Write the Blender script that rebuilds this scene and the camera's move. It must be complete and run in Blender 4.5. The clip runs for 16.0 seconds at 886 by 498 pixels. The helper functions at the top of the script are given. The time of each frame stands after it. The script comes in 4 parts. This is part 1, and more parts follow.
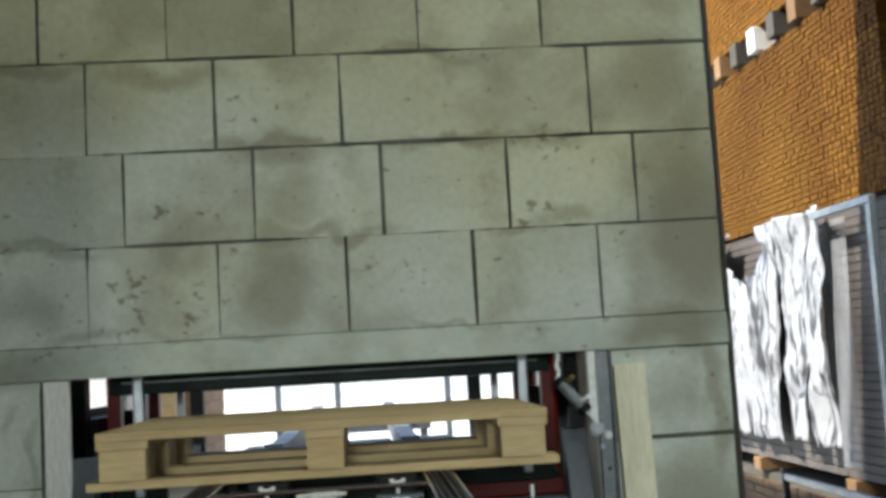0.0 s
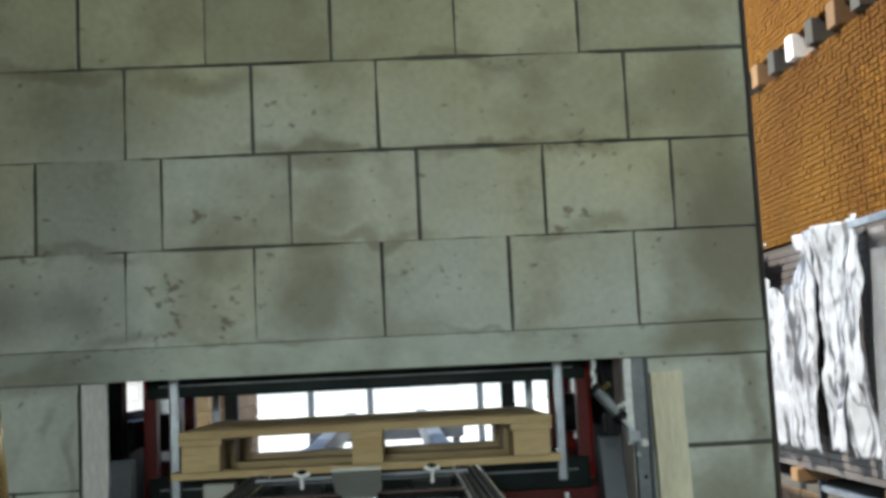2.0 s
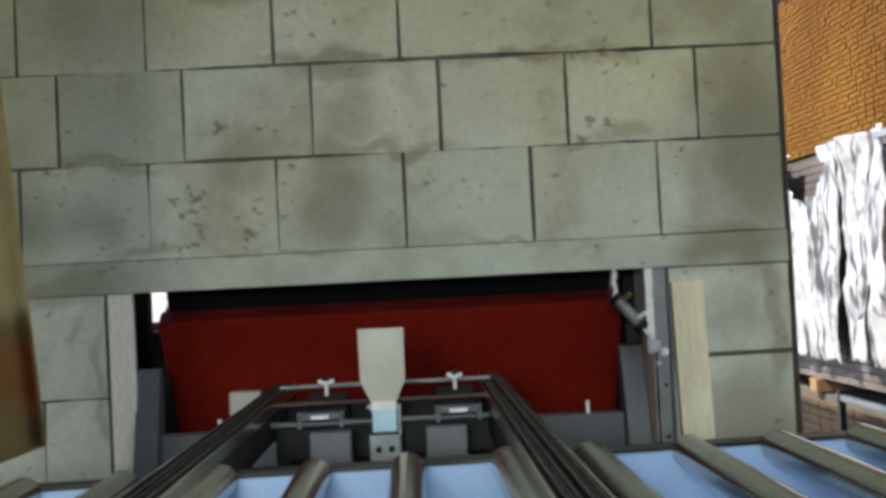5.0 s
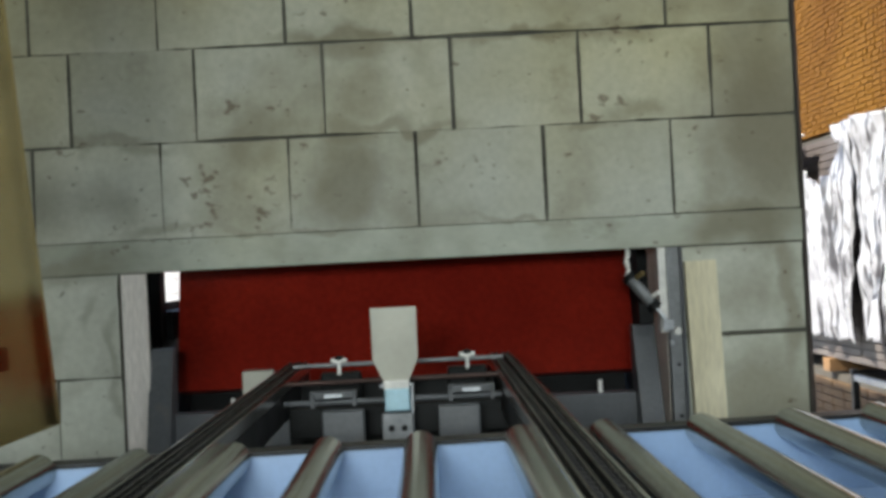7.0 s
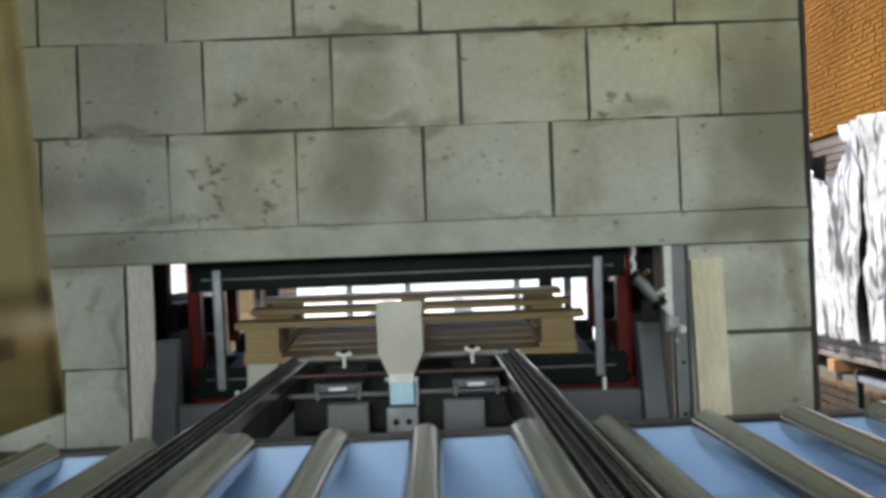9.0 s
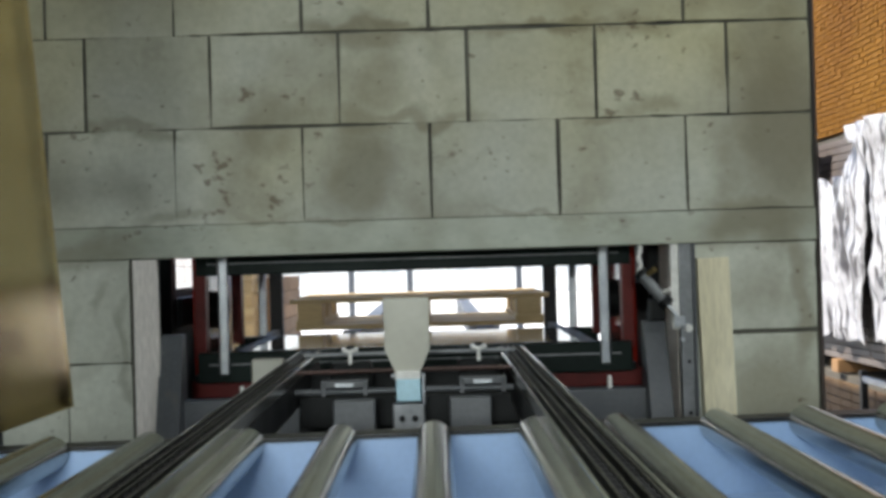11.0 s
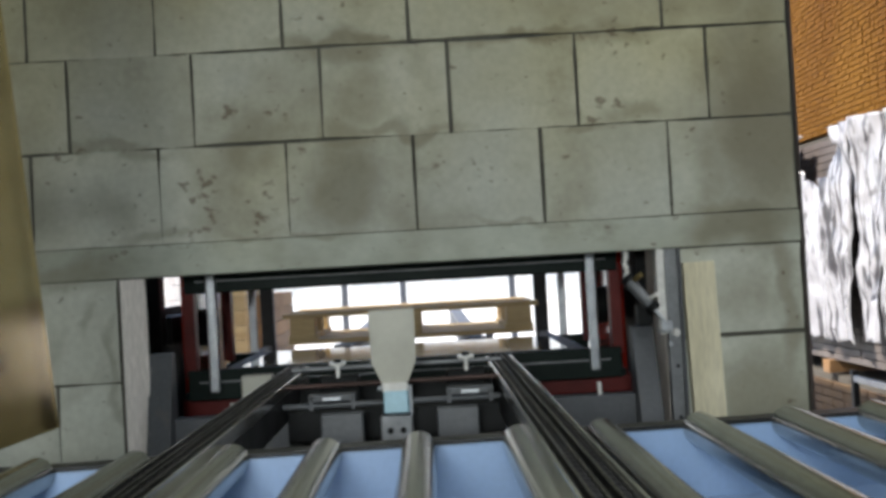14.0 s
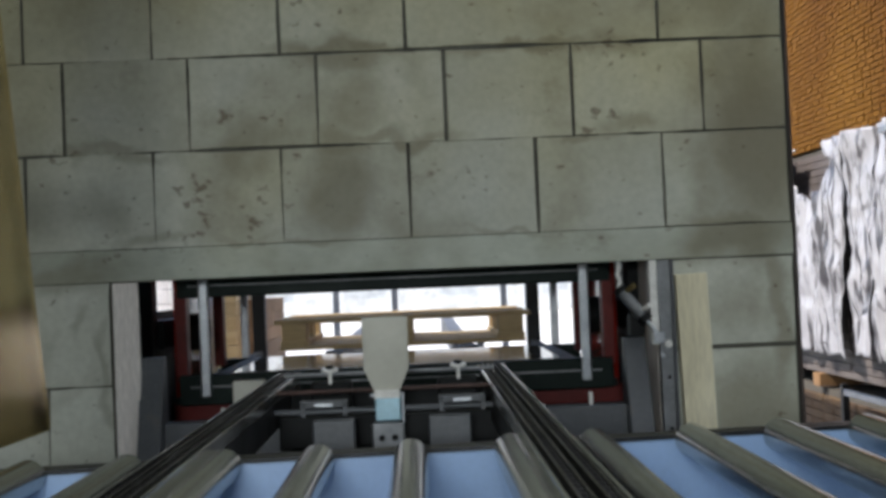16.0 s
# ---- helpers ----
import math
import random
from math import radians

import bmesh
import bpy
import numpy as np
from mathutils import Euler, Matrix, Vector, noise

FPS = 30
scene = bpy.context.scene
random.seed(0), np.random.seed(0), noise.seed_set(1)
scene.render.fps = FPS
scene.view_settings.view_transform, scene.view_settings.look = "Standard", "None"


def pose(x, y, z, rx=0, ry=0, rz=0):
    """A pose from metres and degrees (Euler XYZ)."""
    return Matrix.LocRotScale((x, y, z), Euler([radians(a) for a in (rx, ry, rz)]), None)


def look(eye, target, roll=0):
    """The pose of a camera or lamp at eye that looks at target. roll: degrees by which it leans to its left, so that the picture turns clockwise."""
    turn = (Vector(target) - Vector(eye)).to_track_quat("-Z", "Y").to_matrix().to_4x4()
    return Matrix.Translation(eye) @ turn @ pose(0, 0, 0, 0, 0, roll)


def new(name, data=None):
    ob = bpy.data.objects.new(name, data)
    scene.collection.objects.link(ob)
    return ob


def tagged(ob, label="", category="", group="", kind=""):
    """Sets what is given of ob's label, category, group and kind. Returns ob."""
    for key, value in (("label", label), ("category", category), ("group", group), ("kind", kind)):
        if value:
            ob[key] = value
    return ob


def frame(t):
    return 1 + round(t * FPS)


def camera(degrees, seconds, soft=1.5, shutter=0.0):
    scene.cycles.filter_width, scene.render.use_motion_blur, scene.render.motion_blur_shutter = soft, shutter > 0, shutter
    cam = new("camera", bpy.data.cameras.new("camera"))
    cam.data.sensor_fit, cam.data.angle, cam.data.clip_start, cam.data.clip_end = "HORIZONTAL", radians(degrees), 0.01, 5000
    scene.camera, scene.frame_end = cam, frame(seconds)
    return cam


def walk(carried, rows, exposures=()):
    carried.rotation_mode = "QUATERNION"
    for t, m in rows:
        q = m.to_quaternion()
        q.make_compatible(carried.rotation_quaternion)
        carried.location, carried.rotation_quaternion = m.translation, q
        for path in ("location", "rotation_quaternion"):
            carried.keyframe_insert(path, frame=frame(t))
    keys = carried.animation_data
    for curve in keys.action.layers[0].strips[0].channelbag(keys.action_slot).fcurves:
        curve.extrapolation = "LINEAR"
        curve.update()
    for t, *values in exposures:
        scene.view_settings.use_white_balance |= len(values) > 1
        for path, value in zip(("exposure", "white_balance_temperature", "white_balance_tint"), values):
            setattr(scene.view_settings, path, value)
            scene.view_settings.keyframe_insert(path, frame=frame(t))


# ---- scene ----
# The camera stands in a workshop, a good three metres before a wall of concrete blocks, turning and swaying a little in the hand.
EYE = (0.0233, -3.5542, 1.2127)


def turned(yaw, pitch, roll, dx, dy, dz):
    """The camera's pose from its turn to the right, its tilt up and its lean, in degrees."""
    y, p = radians(yaw), radians(pitch)
    ahead = Vector((math.sin(y) * math.cos(p), math.cos(y) * math.cos(p), math.sin(p)))
    eye = Vector(EYE) + Vector((dx, dy, dz))
    return look(eye, eye + ahead, roll)


cam = camera(42.765, 16.0, soft=3.6)
# Seconds, turn, tilt and lean in degrees, and the sway of the eye in metres.
TURNS = [
    (0.0, 4.272, 5.341, -3.271, 0.017, -0.004, 0.028),
    (0.5, 3.899, 6.927, -3.617, 0.025, -0.009, 0.025),
    (1.0, 3.109, 7.601, -4.062, 0.018, -0.009, 0.025),
    (1.5, 3.127, 7.466, -3.384, 0.011, -0.004, 0.018),
    (2.0, 2.652, 5.894, -2.787, 0.006, 0.002, 0.018),
    (2.5, 1.389, 2.332, -2.122, -0.007, -0.000, 0.008),
    (3.0, 1.144, 1.327, -2.242, -0.006, -0.004, 0.003),
    (3.5, 2.232, 2.153, -1.925, -0.002, -0.010, 0.003),
    (4.0, 2.147, 2.312, -2.519, 0.003, -0.008, 0.002),
    (6.5, 0.866, 0.565, -2.724, -0.006, 0.005, -0.000),
    (7.0, 0.786, 0.733, -2.873, -0.002, 0.005, -0.002),
    (7.5, 0.951, 0.664, -3.106, 0.001, 0.004, -0.004),
    (8.0, 1.012, 0.590, -3.173, 0.004, 0.001, -0.004),
    (8.5, 0.718, 0.451, -3.120, -0.000, 0.003, -0.003),
    (9.0, 0.550, 0.597, -2.166, -0.007, 0.004, -0.008),
    (11.5, 0.452, 0.334, -1.676, -0.022, 0.011, -0.009),
    (12.0, 0.164, -0.102, -1.908, -0.022, 0.008, -0.009),
    (12.5, 0.773, 0.293, -2.512, -0.009, 0.010, -0.012),
    (13.0, 1.183, 0.891, -2.944, 0.003, 0.001, -0.011),
    (13.5, 0.921, 0.708, -2.817, 0.001, 0.002, -0.011),
    (14.0, 0.781, 1.047, -3.273, 0.004, 0.001, -0.012),
    (14.5, 1.185, 1.123, -3.172, 0.002, -0.002, -0.011),
    (15.0, 1.456, 1.067, -2.572, -0.001, -0.001, -0.011),
    (15.5, 0.898, 1.298, -2.324, -0.004, -0.003, -0.008),
    (16.0, 1.220, 1.435, -2.437, -0.002, -0.002, -0.012),
]
# Seconds, stops, white balance: the film camera's own slow corrections.
LIGHT = [(0.0, 1.64, 6380, 5), (0.5, 1.57, 6200, 3), (1.0, 1.53, 6150, 2), (1.5, 1.49, 6180, 1), (2.0, 1.44, 6280, 4), (2.5, 1.42, 6430, 9), (3.0, 1.38, 6270, -2), (3.2, 1.40, 6200, -1),
         (3.5, 1.36, 5990, -1), (3.8, 1.60, 6500, 9), (4.2, 1.68, 6500, 9), (6.5, 1.66, 6560, 8), (9.0, 1.66, 6580, 10), (11.5, 1.58, 6540, 9),
         (12.0, 1.58, 6330, -5), (12.5, 1.56, 6580, 10), (14.0, 1.47, 6570, 12), (15.5, 1.36, 6520, 11), (16.0, 1.10, 6400, 13)]
walk(cam, [(t, turned(*turn)) for t, *turn in TURNS], exposures=LIGHT)

# ---- world and light ----
world = bpy.data.worlds.new("sky")
scene.world = world
world.use_nodes = True
sky = world.node_tree.nodes.new("ShaderNodeTexSky")
sky.sky_type, sky.sun_disc = "NISHITA", False
sky.sun_elevation, sky.sun_rotation = radians(47.6), radians(-100.5)
back = world.node_tree.nodes["Background"]
back.inputs["Strength"].default_value = 0.15
world.node_tree.links.new(sky.outputs[0], back.inputs[0])

sun = new("sun", bpy.data.lights.new("sun", "SUN"))
sun.data.energy, sun.data.angle, sun.data.color = 4.3, radians(0.5), (1.0, 0.95, 0.86)
sun.matrix_world = look((-7.0, -1.3, 7.8), (0, 0, 0))

# Unseen lamp behind the camera in place of daylight, sized to its glint on the red plate.
rear_lamp = new("rear_lamp", bpy.data.lights.new("rear_lamp", "AREA"))
rear_lamp.data.shape, rear_lamp.data.size, rear_lamp.data.size_y = "RECTANGLE", 1.0, 0.6
rear_lamp.data.energy, rear_lamp.data.color = 57, (0.94, 1.0, 0.97)
rear_lamp.matrix_world = look((-0.4, -6.53, 1.75), (-0.4, 0.0, 1.75))

# Unseen lamp added under the ceiling for light from above, placed to balance the wall.
overhead_lamp = new("overhead_lamp", bpy.data.lights.new("overhead_lamp", "AREA"))
overhead_lamp.data.shape, overhead_lamp.data.size, overhead_lamp.data.size_y = "RECTANGLE", 4.2, 2.2
overhead_lamp.data.energy, overhead_lamp.data.color = 27, (0.94, 1.0, 0.99)
overhead_lamp.matrix_world = pose(2.1, -2.1, 3.87)


# ---- materials ----
# Grimy smudges on the block wall: x, z, half width, half height, strength.
SMUDGES = [(-0.21, 1.46, 0.19, 0.22, 0.66), (-0.19, 1.62, 0.13, 0.13, 0.55), (-0.2, 1.90, 0.24, 0.11, 0.62), (-0.15, 1.76, 0.17, 0.20, 0.45),
           (0.95, 1.50, 0.14, 0.28, 0.55), (1.10, 1.55, 0.16, 0.34, 0.55), (1.02, 1.29, 0.32, 0.16, 0.78), (1.10, 1.62, 0.32, 0.60, 0.82), (1.05, 0.74, 0.32, 0.28, 0.6), (-1.3, 1.5, 0.30, 0.5, 0.45), (0.98, 1.76, 0.09, 0.22, 0.62),
           (1.13, 1.85, 0.13, 0.36, 0.58), (1.16, 1.05, 0.07, 0.5, 0.6), (1.0, 0.84, 0.2, 0.10, 0.5), (1.02, 2.1, 0.22, 0.24, 0.5),
           (-1.15, 1.27, 0.35, 0.09, 0.5), (-0.78, 1.35, 0.25, 0.03, 0.4), (-0.55, 2.16, 0.3, 0.07, 0.45), (-1.25, 1.66, 0.22, 0.20, 0.4),
           (-0.05, 1.635, 0.3, 0.035, 0.5), (0.55, 1.64, 0.15, 0.025, 0.4), (-0.2, 1.93, 0.35, 0.045, 0.65), (0.42, 1.93, 0.36, 0.04, 0.62),
           (0.66, 1.905, 0.2, 0.06, 0.45), (0.72, 1.655, 0.17, 0.045, 0.4), (-0.9, 1.62, 0.3, 0.03, 0.4), (-1.0, 2.2, 0.35, 0.045, 0.45),
           (0.4, 2.21, 0.4, 0.04, 0.5), (-0.6, 1.345, 0.3, 0.025, 0.4), (-0.25, 1.335, 0.22, 0.022, 0.5), (0.3, 1.34, 0.3, 0.02, 0.35),
           (-0.95, 0.95, 0.03, 0.28, 0.4), (-1.05, 1.12, 0.03, 0.10, 0.35), (0.55, 2.05, 0.45, 0.2, 0.25), (-0.9, 2.05, 0.5, 0.2, 0.25)]

# Small brown spatters on the blocks: x, z.
SPECKS = [(-0.667, 1.52), (-0.478, 1.417), (-0.39, 1.49), (-0.66, 1.35), (-0.94, 1.33), (-0.74, 1.335), (-0.57, 1.74), (-0.43, 1.74),
          (-0.34, 2.05), (-0.62, 1.43), (-0.52, 1.36), (-0.47, 1.50), (-0.84, 1.42), (-0.69, 1.48), (0.66, 1.90), (0.70, 1.70), (0.62, 1.70), (0.05, 1.54), (0.2, 1.5), (0.62, 1.93), (0.72, 1.92), (0.5, 1.91), (0.58, 1.66), (0.44, 2.2), (-1.1, 1.6), (0.42, 1.36)]


def material(name, base, rough=0.6, metal=0.0, second=None, scale=3.0, fine=60.0, bump=0.15, vary=0.0,
             spots=0.0, spot_colour=(0.05, 0.045, 0.035), spot_scale=4.0, coat=0.0, stretch=(1, 1, 1), stains=0.0, grainy=0.35, shine=0.5, spread=0.12):
    m = bpy.data.materials.new(name)
    m.use_nodes = True
    t = m.node_tree
    n, l = t.nodes, t.links
    b = n["Principled BSDF"]
    b.inputs["Roughness"].default_value = rough
    b.inputs["Metallic"].default_value = metal
    b.inputs["Specular IOR Level"].default_value = shine
    b.inputs["Coat Weight"].default_value = coat
    b.inputs["Coat Roughness"].default_value = 0.12
    co = n.new("ShaderNodeTexCoord")
    mp = n.new("ShaderNodeMapping")
    mp.inputs["Scale"].default_value = stretch
    l.new(co.outputs["Object"], mp.inputs[0])
    info = n.new("ShaderNodeObjectInfo")
    shift = n.new("ShaderNodeVectorMath")
    shift.operation = "MULTIPLY_ADD"
    l.new(info.outputs["Random"], shift.inputs[0])
    shift.inputs[1].default_value = (17.0, 31.0, 23.0)
    l.new(mp.outputs[0], shift.inputs[2])
    large = n.new("ShaderNodeTexNoise")
    large.inputs["Scale"].default_value, large.inputs["Detail"].default_value = scale, 5.0
    l.new(shift.outputs[0], large.inputs[0])
    small = n.new("ShaderNodeTexNoise")
    small.inputs["Scale"].default_value, small.inputs["Detail"].default_value = fine, 4.0
    l.new(shift.outputs[0], small.inputs[0])
    second = second or tuple(c * 0.72 for c in base)
    ramp = n.new("ShaderNodeMapRange")
    ramp.inputs["From Min"].default_value, ramp.inputs["From Max"].default_value = 0.35, 0.68
    l.new(large.outputs[0], ramp.inputs[0])
    mix = n.new("ShaderNodeMix")
    mix.data_type = "RGBA"
    mix.inputs["A"].default_value, mix.inputs["B"].default_value = (*base, 1), (*second, 1)
    l.new(ramp.outputs[0], mix.inputs["Factor"])
    out = mix.outputs["Result"]
    grain = n.new("ShaderNodeMix")
    grain.data_type, grain.blend_type = "RGBA", "MULTIPLY"
    grain.inputs["Factor"].default_value = grainy
    l.new(out, grain.inputs["A"])
    gr = n.new("ShaderNodeMapRange")
    gr.inputs["From Min"].default_value, gr.inputs["From Max"].default_value = 0.3, 0.7
    gr.inputs["To Min"].default_value, gr.inputs["To Max"].default_value = 0.55, 1.25
    l.new(small.outputs[0], gr.inputs[0])
    l.new(gr.outputs[0], grain.inputs["B"])
    out = grain.outputs["Result"]
    if vary:
        hsv = n.new("ShaderNodeHueSaturation")
        vr = n.new("ShaderNodeMapRange")
        vr.inputs["To Min"].default_value, vr.inputs["To Max"].default_value = 1 - vary, 1 + vary
        l.new(info.outputs["Random"], vr.inputs[0])
        l.new(vr.outputs[0], hsv.inputs["Value"])
        l.new(out, hsv.inputs["Color"])
        out = hsv.outputs[0]
    if spots:
        sp = n.new("ShaderNodeTexNoise")
        sp.inputs["Scale"].default_value, sp.inputs["Detail"].default_value = spot_scale, 6.0
        sp.inputs["Roughness"].default_value = 0.7
        l.new(shift.outputs[0], sp.inputs[0])
        sr = n.new("ShaderNodeMapRange")
        sr.inputs["From Min"].default_value, sr.inputs["From Max"].default_value = 0.60, 0.72
        sr.inputs["To Max"].default_value = spots
        l.new(sp.outputs[0], sr.inputs[0])
        sm = n.new("ShaderNodeMix")
        sm.data_type = "RGBA"
        sm.inputs["B"].default_value = (*spot_colour, 1)
        l.new(sr.outputs[0], sm.inputs["Factor"])
        l.new(out, sm.inputs["A"])
        out = sm.outputs["Result"]
    if stains:
        geo = n.new("ShaderNodeNewGeometry")
        st = n.new("ShaderNodeTexNoise")
        st.inputs["Scale"].default_value, st.inputs["Detail"].default_value = 2.6, 3.0
        l.new(geo.outputs["Position"], st.inputs[0])
        s1 = n.new("ShaderNodeMapRange")
        s1.inputs["From Min"].default_value, s1.inputs["From Max"].default_value = 0.50, 0.70
        s1.inputs["To Max"].default_value = stains
        l.new(st.outputs[0], s1.inputs[0])
        s2 = n.new("ShaderNodeMix")
        s2.data_type = "RGBA"
        s2.inputs["B"].default_value = (0.135, 0.113, 0.068, 1)
        dark = s1.outputs[0]
        rag = n.new("ShaderNodeTexNoise")
        rag.inputs["Scale"].default_value, rag.inputs["Detail"].default_value = 4.5, 5.0
        l.new(geo.outputs["Position"], rag.inputs[0])
        warp = n.new("ShaderNodeVectorMath")
        warp.operation = "MULTIPLY_ADD"
        l.new(rag.outputs["Color"], warp.inputs[0])
        warp.inputs[1].default_value = (0.24, 0.0, 0.24)
        l.new(geo.outputs["Position"], warp.inputs[2])
        for px, pz, wide, high, much in SMUDGES:
            sub = n.new("ShaderNodeVectorMath")
            sub.operation = "SUBTRACT"
            l.new(warp.outputs[0], sub.inputs[0])
            sub.inputs[1].default_value = (px + 0.12, 0, pz + 0.12)
            mul = n.new("ShaderNodeVectorMath")
            mul.operation = "MULTIPLY"
            l.new(sub.outputs[0], mul.inputs[0])
            mul.inputs[1].default_value = (1 / wide, 0, 1 / high)
            size = n.new("ShaderNodeVectorMath")
            size.operation = "LENGTH"
            l.new(mul.outputs[0], size.inputs[0])
            fade = n.new("ShaderNodeMapRange")
            fade.interpolation_type = "SMOOTHSTEP"
            fade.inputs["From Min"].default_value, fade.inputs["From Max"].default_value = 0.2, 1.0
            fade.inputs["To Min"].default_value, fade.inputs["To Max"].default_value = much, 0.0
            l.new(size.outputs["Value"], fade.inputs[0])
            top = n.new("ShaderNodeMath")
            top.operation = "MAXIMUM"
            l.new(dark, top.inputs[0])
            l.new(fade.outputs[0], top.inputs[1])
            dark = top.outputs[0]
        l.new(dark, s2.inputs["Factor"])
        l.new(out, s2.inputs["A"])
        sk = n.new("ShaderNodeTexNoise")
        sk.inputs["Scale"].default_value, sk.inputs["Detail"].default_value = 32.0, 3.0
        skm = n.new("ShaderNodeMapping")
        skm.inputs["Scale"].default_value = (0.8, 1, 1.1)
        skm.inputs["Rotation"].default_value = (0, 0.6, 0)
        l.new(geo.outputs["Position"], skm.inputs[0])
        l.new(skm.outputs[0], sk.inputs[0])
        s3 = n.new("ShaderNodeMapRange")
        s3.inputs["From Min"].default_value, s3.inputs["From Max"].default_value = 0.65, 0.74
        s3.inputs["To Max"].default_value = 0.6
        near = sk.outputs[0]
        for px, pz in SPECKS:
            gap = n.new("ShaderNodeVectorMath")
            gap.operation = "DISTANCE"
            flat = n.new("ShaderNodeVectorMath")
            flat.operation = "MULTIPLY"
            flat.inputs[1].default_value = (1, 0, 1)
            l.new(geo.outputs["Position"], flat.inputs[0])
            l.new(flat.outputs[0], gap.inputs[0])
            gap.inputs[1].default_value = (px, 0, pz)
            lift = n.new("ShaderNodeMapRange")
            lift.inputs["From Min"].default_value, lift.inputs["From Max"].default_value = 0.01, 0.075
            lift.inputs["To Min"].default_value, lift.inputs["To Max"].default_value = 0.105, 0.0
            l.new(gap.outputs["Value"], lift.inputs[0])
            more = n.new("ShaderNodeMath")
            l.new(near, more.inputs[0])
            l.new(lift.outputs[0], more.inputs[1])
            near = more.outputs[0]
        l.new(near, s3.inputs[0])
        s4 = n.new("ShaderNodeMix")
        s4.data_type = "RGBA"
        s4.inputs["B"].default_value = (0.075, 0.042, 0.025, 1)
        l.new(s3.outputs[0], s4.inputs["Factor"])
        l.new(s2.outputs["Result"], s4.inputs["A"])
        # Olive grime above, bluer bare concrete below; also darkened above in place of dimmer light.
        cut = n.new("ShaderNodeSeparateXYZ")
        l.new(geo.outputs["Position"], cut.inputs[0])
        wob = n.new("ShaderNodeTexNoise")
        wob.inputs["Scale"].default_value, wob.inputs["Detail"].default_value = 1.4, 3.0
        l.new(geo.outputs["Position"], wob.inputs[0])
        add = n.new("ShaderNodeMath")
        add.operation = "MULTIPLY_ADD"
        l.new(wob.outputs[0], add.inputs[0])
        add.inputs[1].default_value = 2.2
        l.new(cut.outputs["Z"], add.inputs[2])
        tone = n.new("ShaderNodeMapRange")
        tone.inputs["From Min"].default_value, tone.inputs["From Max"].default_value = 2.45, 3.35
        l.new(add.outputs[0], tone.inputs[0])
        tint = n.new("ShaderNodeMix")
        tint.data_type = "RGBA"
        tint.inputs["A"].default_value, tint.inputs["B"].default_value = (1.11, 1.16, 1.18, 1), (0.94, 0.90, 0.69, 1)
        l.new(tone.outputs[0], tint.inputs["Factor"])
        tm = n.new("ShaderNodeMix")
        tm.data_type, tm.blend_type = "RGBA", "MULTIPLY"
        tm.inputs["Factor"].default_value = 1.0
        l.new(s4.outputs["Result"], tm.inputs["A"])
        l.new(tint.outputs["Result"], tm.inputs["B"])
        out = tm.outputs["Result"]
    l.new(out, b.inputs["Base Color"])
    rr = n.new("ShaderNodeMapRange")
    rr.inputs["To Min"].default_value, rr.inputs["To Max"].default_value = max(0.02, rough - spread), min(1.0, rough + spread)
    l.new(large.outputs[0], rr.inputs[0])
    l.new(rr.outputs[0], b.inputs["Roughness"])
    if bump:
        bp = n.new("ShaderNodeBump")
        bp.inputs["Strength"].default_value, bp.inputs["Distance"].default_value = bump, 0.004
        l.new(small.outputs[0], bp.inputs["Height"])
        l.new(bp.outputs[0], b.inputs["Normal"])
    return m


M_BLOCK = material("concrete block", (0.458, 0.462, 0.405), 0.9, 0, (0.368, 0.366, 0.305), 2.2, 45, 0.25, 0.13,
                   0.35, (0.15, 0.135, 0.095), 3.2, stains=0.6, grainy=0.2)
M_MORTAR = material("dark mortar", (0.035, 0.033, 0.027), 0.95, 0, (0.12, 0.12, 0.10), 2.6, bump=0.4)
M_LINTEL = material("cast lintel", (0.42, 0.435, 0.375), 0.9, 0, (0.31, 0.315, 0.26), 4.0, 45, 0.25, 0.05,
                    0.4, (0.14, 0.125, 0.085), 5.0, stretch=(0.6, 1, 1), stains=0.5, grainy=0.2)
M_REVEAL = material("pale plastered reveal", (0.74, 0.69, 0.64), 0.85, second=(0.58, 0.53, 0.49), scale=5)
M_PLASTER = material("workshop plaster", (0.25, 0.245, 0.215), 0.9)
M_FLOOR = material("workshop concrete floor", (0.34, 0.335, 0.32), 0.8, second=(0.26, 0.255, 0.245), scale=1.2)
M_YARD = material("sunlit yard concrete", (0.55, 0.54, 0.51), 0.9, second=(0.47, 0.46, 0.43), scale=0.4, fine=8)
M_CEIL = material("dark ceiling boards", (0.07, 0.062, 0.05), 0.9)
M_STEEL = material("grey painted steel", (0.08, 0.088, 0.10), 0.5, 0.0, (0.06, 0.066, 0.077), 6, 90, 0.08,
                   spots=0.4, spot_colour=(0.15, 0.13, 0.1), spot_scale=9)
M_DARK = material("blackened machine steel", (0.010, 0.011, 0.012), 0.55, 0.2, (0.006, 0.007, 0.0075), 9, 80, 0.1, shine=0.15)
M_DGREEN = material("dark green machine paint", (0.005, 0.013, 0.011), 0.5, 0.0, (0.003, 0.008, 0.007), 7, 80, 0.08, shine=0.12)
M_RED = material("red machine paint", (0.265, 0.020, 0.011), 0.09, 0.0, (0.19, 0.013, 0.008), 2.5, 60, 0.012, spread=0.03, shine=0.3)
# Shaded copy of the red paint, for drum parts that lie in shade.
M_RED_DARK = material("shade-darkened red paint", (0.15, 0.014, 0.012), 0.45, 0.0, (0.09, 0.009, 0.008), 6, 60, 0.05, shine=0.2)
M_ZINC = material("galvanised steel", (0.38, 0.40, 0.43), 0.40, 0.8, (0.28, 0.30, 0.33), 14, 120, 0.06)
